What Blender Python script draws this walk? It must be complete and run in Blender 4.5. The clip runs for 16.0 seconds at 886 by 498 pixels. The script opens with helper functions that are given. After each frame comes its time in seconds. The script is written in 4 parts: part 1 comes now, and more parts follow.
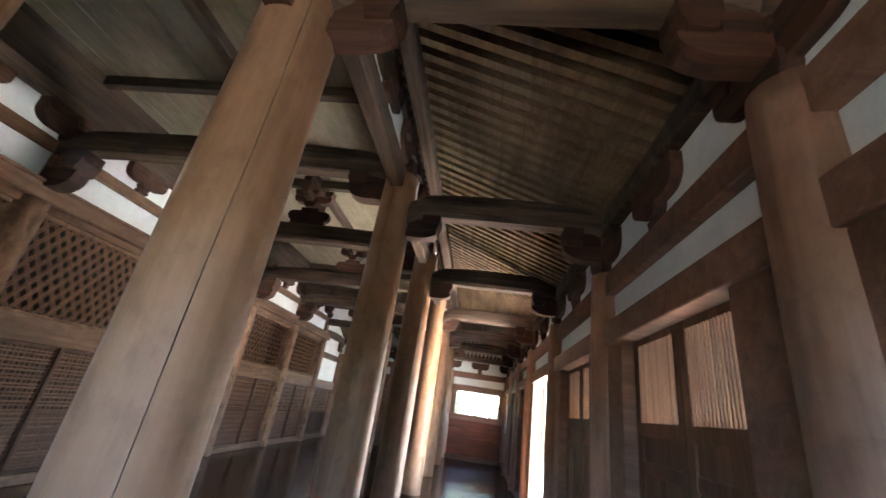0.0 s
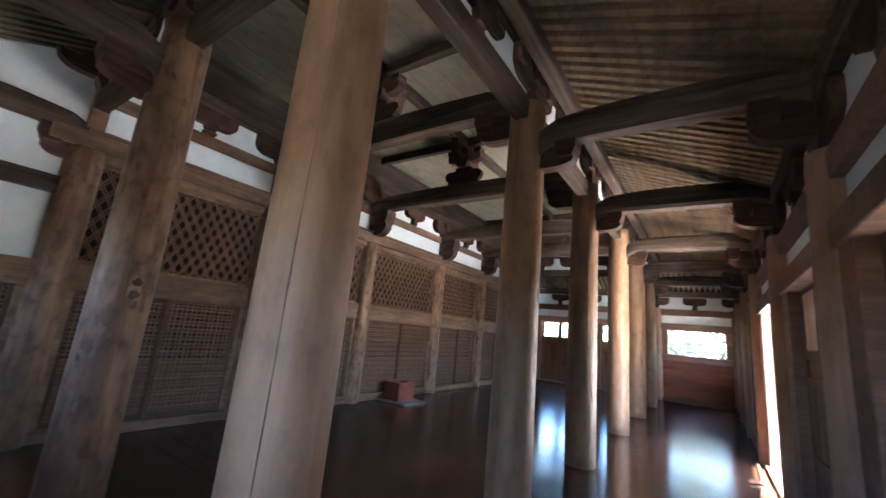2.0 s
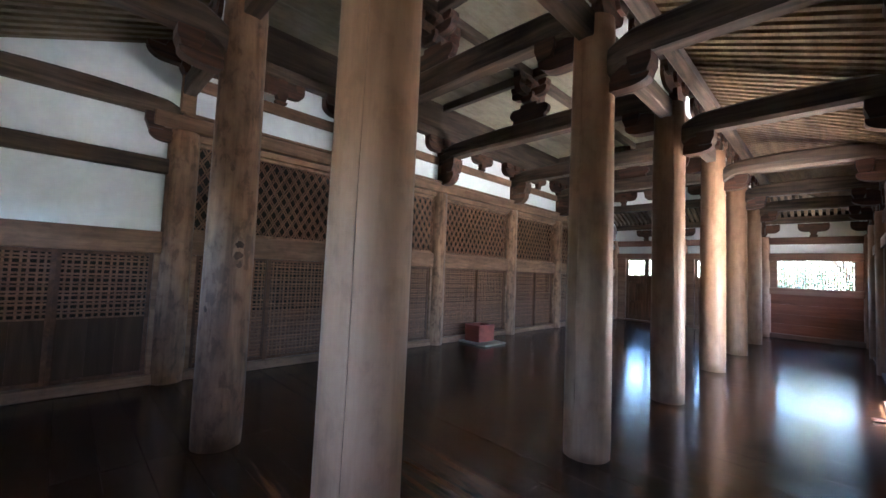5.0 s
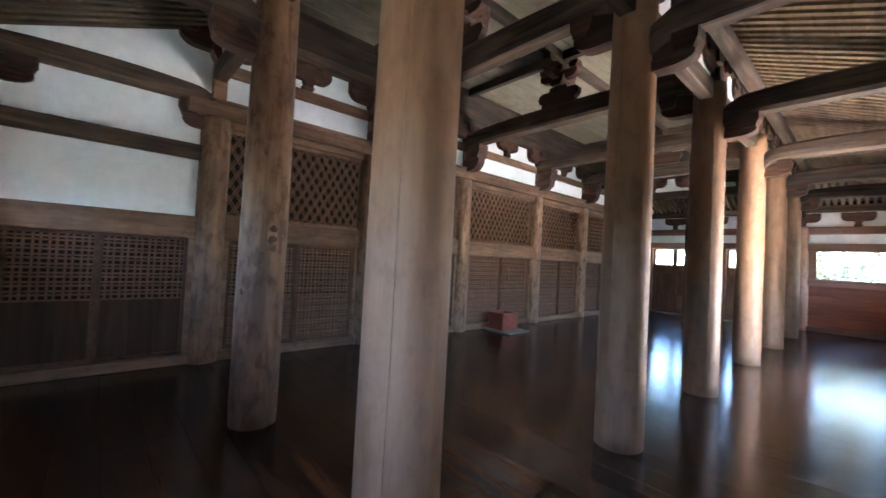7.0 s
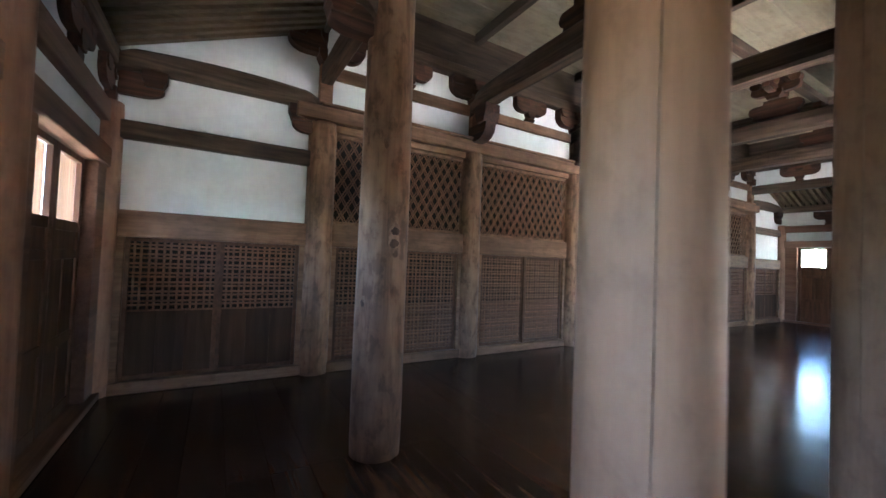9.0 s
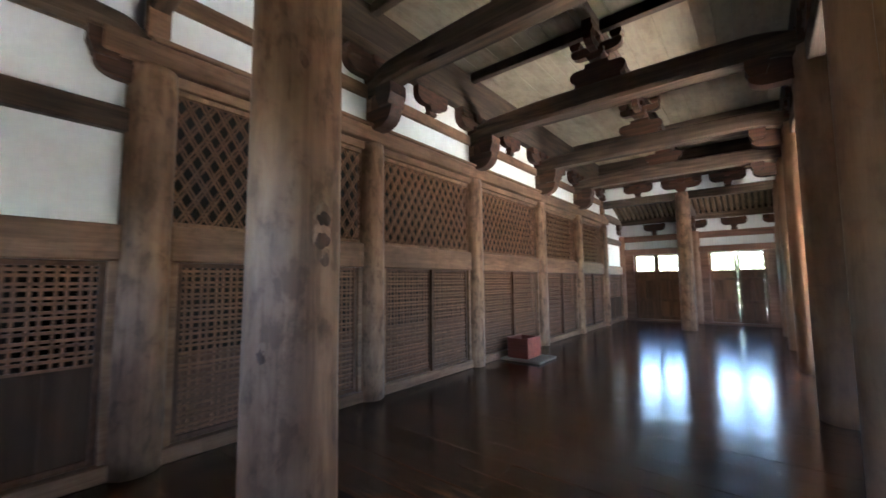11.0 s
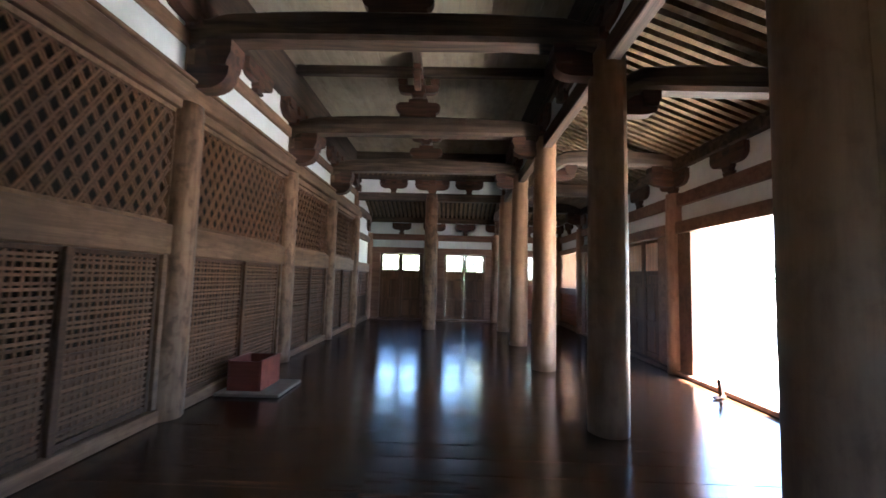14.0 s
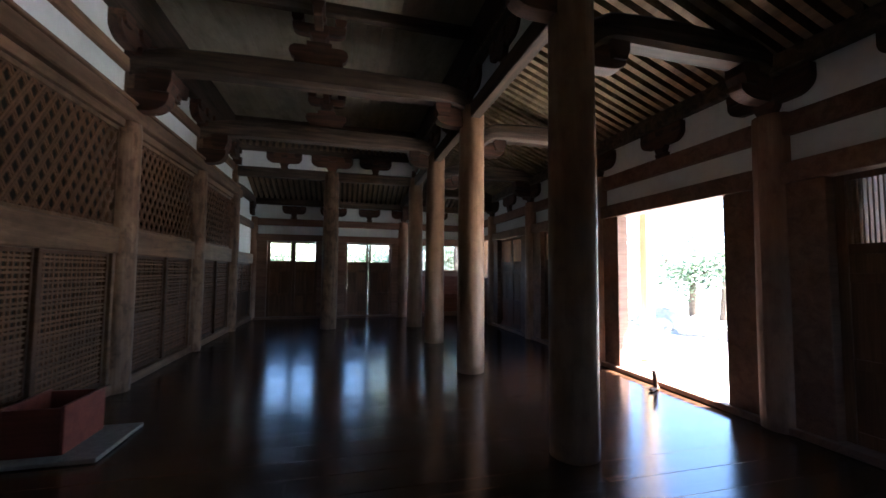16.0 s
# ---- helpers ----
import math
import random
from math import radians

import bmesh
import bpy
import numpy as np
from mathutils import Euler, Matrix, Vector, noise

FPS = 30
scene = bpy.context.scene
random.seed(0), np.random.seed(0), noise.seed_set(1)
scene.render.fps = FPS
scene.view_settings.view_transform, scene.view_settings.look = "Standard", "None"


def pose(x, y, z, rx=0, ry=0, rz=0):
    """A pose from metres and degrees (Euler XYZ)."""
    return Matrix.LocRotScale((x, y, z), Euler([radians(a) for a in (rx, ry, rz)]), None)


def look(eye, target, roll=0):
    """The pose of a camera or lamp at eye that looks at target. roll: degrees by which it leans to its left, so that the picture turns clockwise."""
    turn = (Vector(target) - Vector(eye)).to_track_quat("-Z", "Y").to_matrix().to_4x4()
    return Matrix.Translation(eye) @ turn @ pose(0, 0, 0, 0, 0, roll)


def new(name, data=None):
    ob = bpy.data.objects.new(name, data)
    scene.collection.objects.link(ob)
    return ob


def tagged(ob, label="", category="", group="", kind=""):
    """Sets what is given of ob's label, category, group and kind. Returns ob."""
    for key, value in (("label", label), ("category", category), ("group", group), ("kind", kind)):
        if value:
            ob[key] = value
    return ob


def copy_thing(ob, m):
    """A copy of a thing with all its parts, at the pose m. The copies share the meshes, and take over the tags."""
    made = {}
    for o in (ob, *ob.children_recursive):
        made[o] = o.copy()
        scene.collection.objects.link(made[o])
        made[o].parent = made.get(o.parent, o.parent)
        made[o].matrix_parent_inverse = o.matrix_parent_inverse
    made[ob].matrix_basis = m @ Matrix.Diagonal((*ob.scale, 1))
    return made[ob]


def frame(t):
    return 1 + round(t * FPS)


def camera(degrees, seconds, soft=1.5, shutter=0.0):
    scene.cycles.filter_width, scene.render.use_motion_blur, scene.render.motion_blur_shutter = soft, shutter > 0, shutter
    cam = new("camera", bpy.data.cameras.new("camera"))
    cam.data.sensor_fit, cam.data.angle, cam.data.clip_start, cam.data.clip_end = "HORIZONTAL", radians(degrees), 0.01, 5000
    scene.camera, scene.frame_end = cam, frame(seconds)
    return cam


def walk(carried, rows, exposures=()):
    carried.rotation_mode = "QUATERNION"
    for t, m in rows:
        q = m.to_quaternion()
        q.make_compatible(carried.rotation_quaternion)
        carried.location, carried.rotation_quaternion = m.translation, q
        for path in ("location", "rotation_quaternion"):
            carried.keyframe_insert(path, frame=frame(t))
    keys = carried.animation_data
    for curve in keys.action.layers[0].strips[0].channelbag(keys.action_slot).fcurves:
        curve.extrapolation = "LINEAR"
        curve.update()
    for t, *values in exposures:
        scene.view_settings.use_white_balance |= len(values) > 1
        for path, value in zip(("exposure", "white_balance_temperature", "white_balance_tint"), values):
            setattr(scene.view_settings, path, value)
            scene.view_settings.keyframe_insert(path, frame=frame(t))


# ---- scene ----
cam = camera(97.7, 16.0, shutter=0.5)
walk(cam, [
    (0.0, pose(-0.046, 0.427, 1.652, 112.24, -8.10, 4.38)),
    (0.5, pose(0.106, 0.468, 1.654, 109.95, -7.11, 11.89)),
    (1.0, pose(0.203, 0.546, 1.627, 106.88, -6.72, 19.78)),
    (1.5, pose(0.273, 0.644, 1.628, 104.06, -6.91, 26.73)),
    (2.0, pose(0.372, 0.683, 1.621, 101.69, -5.46, 33.84)),
    (2.5, pose(0.430, 0.679, 1.614, 99.75, -4.83, 39.66)),
    (3.0, pose(0.455, 0.680, 1.610, 97.73, -4.74, 44.04)),
    (3.5, pose(0.473, 0.700, 1.603, 96.22, -3.78, 45.91)),
    (4.0, pose(0.479, 0.716, 1.600, 95.02, -2.94, 45.71)),
    (6.5, pose(0.393, 0.678, 1.575, 91.73, -2.65, 45.57)),
    (7.0, pose(0.358, 0.659, 1.569, 91.32, -3.03, 48.24)),
    (7.5, pose(0.254, 0.647, 1.566, 90.80, -2.51, 52.70)),
    (8.0, pose(0.102, 0.617, 1.558, 91.31, -2.30, 57.31)),
    (8.2, pose(0.025, 0.617, 1.555, 91.50, -2.20, 60.00)),
    (10.3, pose(-1.310, 0.668, 1.493, 95.20, -1.60, 52.40)),
    (10.5, pose(-1.426, 0.686, 1.488, 95.53, -1.15, 47.94)),
    (11.0, pose(-1.765, 0.859, 1.477, 94.74, 0.53, 39.07)),
    (11.5, pose(-2.019, 1.047, 1.475, 93.96, -0.08, 31.28)),
    (12.0, pose(-2.234, 1.301, 1.476, 93.26, 0.21, 22.74)),
    (12.5, pose(-2.422, 1.646, 1.476, 93.10, -0.17, 17.64)),
    (13.0, pose(-2.558, 1.933, 1.498, 93.78, -1.42, 12.12)),
    (13.5, pose(-2.668, 2.232, 1.498, 94.19, -1.46, 5.94)),
    (14.0, pose(-2.792, 2.531, 1.494, 94.37, -1.56, 0.94)),
    (14.5, pose(-2.849, 2.831, 1.498, 93.79, -0.88, -3.61)),
    (15.0, pose(-2.925, 3.123, 1.504, 93.63, -1.78, -6.72)),
    (15.5, pose(-3.002, 3.416, 1.494, 93.72, -0.16, -11.01)),
    (16.0, pose(-3.020, 3.688, 1.486, 93.30, -0.56, -14.34)),
], exposures=[(0.0, 7.05, 5500.0, 10.0), (1.0, 6.97, 5420.0, 10.0), (2.5, 6.80, 5020.0, 10.0), (4.0, 6.82, 5020.0, 10.0), (7.0, 7.00, 5200.0, 10.0), (8.2, 7.10, 5250.0, 10.0), (10.3, 7.03, 5380.0, 10.0), (11.0, 7.20, 5450.0, 10.0), (12.5, 6.97, 5290.0, 10.0), (14.0, 6.45, 5300.0, 10.0), (15.0, 5.60, 5200.0, 10.0), (16.0, 5.05, 5180.0, 10.0)])

# plan: x across the hall (door wall at +x), y along it, z up
XO, XA, XM, XL = 1.135, -1.150, -3.375, -5.713
YN, YF = -0.447, 16.323
YC = [1.785, 4.205, 6.586, 9.286, 11.718, 14.089]
D = XO - XA                      # width of the aisles
ZR, SLOPE = 3.57, 0.40           # underside of the aisle rafters at the outer wall, and their rise
H_IN, H_OUT, H_LAT = 4.02, 3.19, 3.30

# ---- world and sun ----
SUN_EL, SUN_AZ = 56.0, 118.0      # elevation; direction to the sun, degrees from +y towards +x
world = bpy.data.worlds.new("world")
scene.world = world
world.use_nodes = True
wn = world.node_tree
sky = wn.nodes.new("ShaderNodeTexSky")
sky.sky_type = "NISHITA"
sky.sun_disc = False
sky.sun_elevation = radians(SUN_EL)
sky.sun_rotation = radians(SUN_AZ)
wn.links.new(sky.outputs[0], wn.nodes["Background"].inputs[0])
wn.nodes["Background"].inputs[1].default_value = 0.05
sun = bpy.data.lights.new("sun", "SUN")
sun.energy, sun.angle, sun.color = 5.0, radians(0.5), (1.0, 0.90, 0.76)
sun_ob = new("sun", sun)
se, sa = radians(SUN_EL), radians(SUN_AZ)
sun_dir = Vector((math.sin(sa) * math.cos(se), math.cos(sa) * math.cos(se), math.sin(se)))
sun_ob.matrix_world = look(sun_dir * 40, (0, 0, 0))


# ---- materials ----
def node_mat(name):
    m = bpy.data.materials.new(name)
    m.use_nodes = True
    return m, m.node_tree, m.node_tree.nodes["Principled BSDF"]


def add(nt, kind, **inputs):
    n = nt.nodes.new(kind)
    for k, v in inputs.items():
        n.inputs[k.replace("_", " ")].default_value = v
    return n


def ramp(nt, fac, stops):
    r = nt.nodes.new("ShaderNodeValToRGB")
    el = r.color_ramp.elements
    while len(el) < len(stops):
        el.new(0.5)
    for e, (p, c) in zip(el, stops):
        e.position, e.color = p, (*c, 1) if len(c) == 3 else c
    nt.links.new(fac, r.inputs[0])
    return r.outputs[0]


def mixc(nt, fac, a, b, mode="MIX"):
    n = nt.nodes.new("ShaderNodeMix")
    n.data_type, n.blend_type = "RGBA", mode
    for sock, val in ((n.inputs[0], fac), (n.inputs[6], a), (n.inputs[7], b)):
        if isinstance(val, (int, float)):
            sock.default_value = val
        elif isinstance(val, tuple):
            sock.default_value = (*val, 1)
        else:
            nt.links.new(val, sock)
    return n.outputs[2]


def wood(name, dark, light, axis="z", rough=0.65, stain=0.5, grain=1.0, bump=0.25, coat=0.0, checks=0.5, streak=0.0, knots=0.72, fibres=0.8, mottle=0.0):
    """Old timber: fine fibres and broad bands along one axis, stains, pale wear and drying checks."""
    dark, light = [(c[0] * 1.06, c[1] * 0.95, c[2] * 0.84) for c in (dark, light)]
    m, nt, b = node_mat(name)
    tc = nt.nodes.new("ShaderNodeTexCoord")
    info = nt.nodes.new("ShaderNodeObjectInfo")
    shift = nt.nodes.new("ShaderNodeVectorMath")
    shift.operation = "MULTIPLY_ADD"
    nt.links.new(info.outputs["Random"], shift.inputs[0])
    shift.inputs[1].default_value = (37.0, 53.0, 71.0)
    nt.links.new(tc.outputs["Object"], shift.inputs[2])

    def mapped(along, across):
        mp = nt.nodes.new("ShaderNodeMapping")
        s = [across] * 3
        s["xyz".index(axis)] = along
        mp.inputs["Scale"].default_value = s
        nt.links.new(shift.outputs[0], mp.inputs["Vector"])
        return mp.outputs[0]

    def noise_tex(vec, scale, detail, roughness=0.6, distortion=0.0):
        n = add(nt, "ShaderNodeTexNoise", Scale=scale, Detail=detail, Roughness=roughness, Distortion=distortion)
        nt.links.new(vec, n.inputs["Vector"])
        return n.outputs["Fac"]

    fibre = noise_tex(mapped(0.6, 18 * grain), 4.0, 6, 0.7)
    bands = noise_tex(mapped(0.25, 3.5 * grain), 2.2, 4, 0.55, 1.2)
    blot = noise_tex(mapped(0.5, 1.2), 1.6, 5, 0.6)
    spots = noise_tex(mapped(1.6, 4.0), 2.0, 2, 0.4)
    crackn = noise_tex(mapped(0.22, 26 * grain), 2.6, 3, 0.5, 0.4)
    mid = tuple((p + q) / 2 for p, q in zip(dark, light))
    c1 = ramp(nt, bands, [(0.3, dark), (0.5, mid), (0.72, light)])
    c2 = ramp(nt, fibre, [(0.25, (0.62, 0.6, 0.58)), (0.6, (1, 1, 1)), (0.85, (1.12, 1.1, 1.06))])
    c = mixc(nt, fibres, c1, c2, "MULTIPLY")
    st = ramp(nt, blot, [(0.36, (0.42, 0.40, 0.39)), (0.52, (1, 1, 1)), (0.75, (1.1, 1.08, 1.05))])
    c = mixc(nt, stain, c, st, "MULTIPLY")
    kn = ramp(nt, spots, [(knots, (1, 1, 1)), (knots + 0.09, (0.36, 0.30, 0.26))])
    c = mixc(nt, stain * 0.8, c, kn, "MULTIPLY")
    if mottle:
        patch = noise_tex(mapped(2.2, 3.6), 2.4, 5, 0.62, 0.3)
        c = mixc(nt, mottle, c, ramp(nt, patch, [(0.38, (0.42, 0.37, 0.33)), (0.47, (0.85, 0.82, 0.8)), (0.56, (1, 1, 1)), (0.72, (1.18, 1.15, 1.1))]), "MULTIPLY")
    if streak:
        runs = noise_tex(mapped(0.35, 3.2), 1.7, 4, 0.6, 0.6)
        c = mixc(nt, streak, c, ramp(nt, runs, [(0.52, (1, 1, 1)), (0.60, (0.5, 0.45, 0.41)), (0.75, (0.34, 0.3, 0.27))]), "MULTIPLY")
    ck = ramp(nt, crackn, [(0.0, (0.2, 0.18, 0.16)), (0.24, (0.3, 0.27, 0.25)), (0.3, (1, 1, 1))])
    c = mixc(nt, checks, c, ck, "MULTIPLY")
    tone = nt.nodes.new("ShaderNodeMapRange")
    tone.inputs["To Min"].default_value, tone.inputs["To Max"].default_value = 0.82, 1.16
    nt.links.new(info.outputs["Random"], tone.inputs["Value"])
    c = mixc(nt, 1.0, c, tone.outputs[0], "MULTIPLY")
    nt.links.new(c, b.inputs["Base Color"])
    rr = nt.nodes.new("ShaderNodeMapRange")
    rr.inputs["To Min"].default_value, rr.inputs["To Max"].default_value = rough - 0.08, min(1.0, rough + 0.14)
    nt.links.new(blot, rr.inputs["Value"])
    nt.links.new(rr.outputs[0], b.inputs["Roughness"])
    b.inputs["Specular IOR Level"].default_value = 0.35
    b.inputs["Coat Weight"].default_value = coat
    hgt = mixc(nt, 0.5, fibre, ck)
    bp = add(nt, "ShaderNodeBump", Strength=bump, Distance=0.006)
    nt.links.new(hgt, bp.inputs["Height"])
    nt.links.new(bp.outputs[0], b.inputs["Normal"])
    return m


PILLAR = wood("pillar_wood", (0.235, 0.145, 0.087), (0.305, 0.197, 0.124), "z", 0.5, 0.4, 0.8, checks=0.12, streak=0.22, fibres=0.28, mottle=0.3, bump=0.12)
PILLAR_OLD = wood("weathered_pillar_wood", (0.165, 0.102, 0.062), (0.335, 0.222, 0.143), "z", 0.55, 0.75, 1.0, checks=0.25, streak=0.5, knots=0.66, fibres=0.4, mottle=0.75, bump=0.2)
PILLAR_OUT = wood("outer_pillar_wood", (0.24, 0.140, 0.096), (0.36, 0.228, 0.162), "z", 0.55, 0.4, 0.8, checks=0.2, fibres=0.4, mottle=0.35)
BEAM_X = wood("beam_wood_x", (0.030, 0.021, 0.015), (0.14, 0.103, 0.075), "x", 0.65, 0.7, 1.1, streak=0.45)
BEAM_Y = wood("beam_wood_y", (0.030, 0.021, 0.015), (0.14, 0.103, 0.075), "y", 0.65, 0.7, 1.1, streak=0.45)
BRACKET = wood("bracket_wood", (0.030, 0.018, 0.013), (0.115, 0.056, 0.036), "x", 0.6, 0.6, 1.0)
SOOT_X = wood("sooted_wood_x", (0.035, 0.026, 0.020), (0.10, 0.075, 0.057), "x", 0.7, 0.6, 0.9, streak=0.3)
SOOT_Y = wood("sooted_wood_y", (0.035, 0.026, 0.020), (0.10, 0.075, 0.057), "y", 0.7, 0.6, 0.9, streak=0.3)
RED_X = wood("red_frame_wood_x", (0.16, 0.092, 0.066), (0.27, 0.165, 0.12), "x", 0.6, 0.4, 1.0, checks=0.25)
RED_Y = wood("red_frame_wood_y", (0.16, 0.092, 0.066), (0.27, 0.165, 0.12), "y", 0.6, 0.4, 1.0, checks=0.25)
DOOR = wood("door_wood", (0.110, 0.055, 0.030), (0.205, 0.112, 0.064), "z", 0.6, 0.4, 1.2, checks=0.3)
SLAT = wood("slat_wood", (0.19, 0.115, 0.064), (0.29, 0.18, 0.104), "z", 0.6, 0.3, 1.5, checks=0.2)
BOARD = wood("red_board_wood", (0.19, 0.075, 0.04), (0.30, 0.12, 0.07), "x", 0.5, 0.4, 0.9, checks=0.2)
RAIL = wood("grey_rail_wood", (0.145, 0.092, 0.058), (0.255, 0.168, 0.108), "y", 0.65, 0.5, 0.9, streak=0.3, fibres=0.6, mottle=0.35)
BAR = wood("lattice_bar_wood", (0.112, 0.061, 0.035), (0.195, 0.112, 0.067), "y", 0.65, 0.4, 1.0, checks=0.2)
# paler than the wood itself: the sun's wash-out is put into the colour
POST = wood("sunlit_post_wood", (0.40, 0.28, 0.16), (0.54, 0.40, 0.25), "z", 0.6, 0.3, 1.0, checks=0.2)
LATTICE = wood("lattice_wood", (0.060, 0.031, 0.018), (0.115, 0.062, 0.036), "y", 0.65, 0.3, 1.0, checks=0.2)
PANELW = wood("dark_panel_wood", (0.040, 0.023, 0.014), (0.075, 0.044, 0.027), "z", 0.82, 0.4, 1.0, checks=0.15, fibres=0.5)
RAFTER = wood("rafter_wood", (0.12, 0.088, 0.054), (0.24, 0.18, 0.113), "x", 0.7, 0.6, 0.8)
CEIL = wood("pale_ceiling_board", (0.21, 0.20, 0.16), (0.27, 0.26, 0.21), "y", 0.75, 0.5, 0.6, checks=0.05, fibres=0.25, mottle=0.2)
# near-black colour stands in for the shade of the room behind the lattice
SHADEW = wood("shade_black_wood", (0.008, 0.006, 0.004), (0.018, 0.013, 0.009), "z", 0.85, 0.4, 1.0)
FLOORM = wood("polished_floorboard", (0.038, 0.0185, 0.010), (0.078, 0.039, 0.0215), "x", 0.12, 0.5, 0.9, bump=0.22, checks=0.12, fibres=0.55)
KNOT_RING = wood("knot_ring_wood", (0.16, 0.105, 0.072), (0.30, 0.207, 0.14), "z", 0.7, 0.7, 0.8, mottle=0.7)
KNOT = wood("knot_wood", (0.075, 0.046, 0.030), (0.17, 0.107, 0.07), "z", 0.7, 0.7, 1.0, mottle=0.8)
# the polish follows the sweeping along the hall, so reflections stretch that way
floor_nodes = FLOORM.node_tree.nodes
floor_nodes["Principled BSDF"].inputs["Specular IOR Level"].default_value = 0.5
floor_nodes["Principled BSDF"].inputs["Anisotropic"].default_value = 0.6
polish = floor_nodes.new("ShaderNodeCombineXYZ")
polish.inputs["Y"].default_value = 1.0
FLOORM.node_tree.links.new(polish.outputs[0], floor_nodes["Principled BSDF"].inputs["Tangent"])
REDBOX = wood("red_lacquer_box_wood", (0.17, 0.047, 0.033), (0.26, 0.08, 0.055), "x", 0.45, 0.3, 1.0, checks=0.1)


def speckled(name, a, b_, scale, rough, bump=0.2, dist=0.01):
    m, nt, b = node_mat(name)
    tc = nt.nodes.new("ShaderNodeTexCoord")
    n1 = add(nt, "ShaderNodeTexNoise", Scale=scale, Detail=8.0, Roughness=0.65)
    n2 = add(nt, "ShaderNodeTexNoise", Scale=scale * 0.09, Detail=4.0, Roughness=0.6)
    for n in (n1, n2):
        nt.links.new(tc.outputs["Object"], n.inputs["Vector"])
    c = ramp(nt, n1.outputs["Fac"], [(0.3, a), (0.7, b_)])
    s = ramp(nt, n2.outputs["Fac"], [(0.35, (0.82, 0.81, 0.79)), (0.6, (1, 1, 1))])
    nt.links.new(mixc(nt, 0.7, c, s, "MULTIPLY"), b.inputs["Base Color"])
    b.inputs["Roughness"].default_value = rough
    b.inputs["Specular IOR Level"].default_value = 0.3
    bp = add(nt, "ShaderNodeBump", Strength=bump, Distance=dist)
    nt.links.new(n1.outputs["Fac"], bp.inputs["Height"])
    nt.links.new(bp.outputs[0], b.inputs["Normal"])
    return m


PLASTER = speckled("white_plaster", (0.76, 0.79, 0.81), (0.84, 0.87, 0.885), 9.0, 0.85, 0.12, 0.004)
SAND = speckled("pale_gravel", (0.33, 0.32, 0.29), (0.45, 0.43, 0.39), 30.0, 0.95, 0.5, 0.02)
MOSS = speckled("mossy_ground", (0.08, 0.08, 0.07), (0.13, 0.125, 0.105), 8.0, 0.95, 0.5, 0.03)
# granite brightened beyond its own tone, standing in for strong sun by the door
PALE = speckled("sun_bright_granite", (0.68, 0.65, 0.59), (0.80, 0.77, 0.71), 14.0, 0.85, 0.3, 0.01)
STONE = speckled("grey_stone", (0.25, 0.25, 0.24), (0.45, 0.44, 0.41), 6.0, 0.9, 0.5, 0.03)
TILE = speckled("grey_roof_tile", (0.12, 0.12, 0.13), (0.2, 0.2, 0.21), 12.0, 0.8)
BARK = speckled("bark", (0.10, 0.07, 0.05), (0.2, 0.15, 0.11), 14.0, 0.95, 0.8, 0.03)
MATM = speckled("pale_board_plinth", (0.19, 0.165, 0.135), (0.27, 0.24, 0.20), 20.0, 0.8)
IRON = speckled("dark_iron", (0.03, 0.03, 0.03), (0.07, 0.06, 0.055), 30.0, 0.5)


def leaf_mat(name, a, b_):
    m, nt, b = node_mat(name)
    g = nt.nodes.new("ShaderNodeNewGeometry")
    nt.links.new(ramp(nt, g.outputs["Random Per Island"], [(0.0, a), (1.0, b_)]), b.inputs["Base Color"])
    b.inputs["Roughness"].default_value = 0.55
    b.inputs["Transmission Weight"].default_value = 0.0
    return m


LEAF = leaf_mat("leaves", (0.05, 0.085, 0.035), (0.12, 0.16, 0.075))
LEAF2 = leaf_mat("yellow_green_leaves", (0.09, 0.12, 0.065), (0.16, 0.195, 0.11))


# ---- building helpers ----
def box(bm, x0, x1, y0, y1, z0, z1, bevel=0.0):
    vs = [bm.verts.new((x, y, z)) for x in (x0, x1) for y in (y0, y1) for z in (z0, z1)]
    fs = [bm.faces.new([vs[i] for i in q]) for q in ((0, 1, 3, 2), (4, 6, 7, 5), (0, 4, 5, 1), (2, 3, 7, 6), (0, 2, 6, 4), (1, 5, 7, 3))]
    if bevel:
        edges = list({e for f in fs for e in f.edges})
        bmesh.ops.bevel(bm, geom=edges, offset=bevel, segments=1, affect="EDGES", profile=0.5)
    return bm


def prism(bm, outline, t0, t1, axis="y"):
    """Extrude an outline of (u, z) from t0 to t1. axis: the direction of the extrusion; u is the other one."""
    def at(u, t, z):
        return (u, t, z) if axis == "y" else (t, u, z)
    a = [bm.verts.new(at(u, t0, z)) for u, z in outline]
    b = [bm.verts.new(at(u, t1, z)) for u, z in outline]
    n = len(outline)
    bm.faces.new(a)
    bm.faces.new(b[::-1])
    for i in range(n):
        j = (i + 1) % n
        bm.faces.new((a[j], a[i], b[i], b[j]))
    return bm


def done(bm, name, material, smooth=False):
    bmesh.ops.recalc_face_normals(bm, faces=bm.faces)
    me = bpy.data.meshes.new(name)
    bm.to_mesh(me)
    bm.free()
    me.materials.append(material)
    if smooth:
        for p in me.polygons:
            p.use_smooth = True
    return me


def part(name, bm, material, parent, label="", smooth=False):
    ob = new(name, done(bm, name, material, smooth))
    ob.parent = parent
    return tagged(ob, label) if label else ob


def thing(name, m, label, category, group="", kind=""):
    ob = new(name)
    ob.empty_display_size = 0.1
    ob.matrix_world = m
    return tagged(ob, label, category, group, kind)


def solid(name, bm, material, label="", category="", group="", kind="", smooth=False, m=None):
    ob = new(name, done(bm, name, material, smooth))
    if m is not None:
        ob.matrix_world = m
    return tagged(ob, label, category, group, kind)


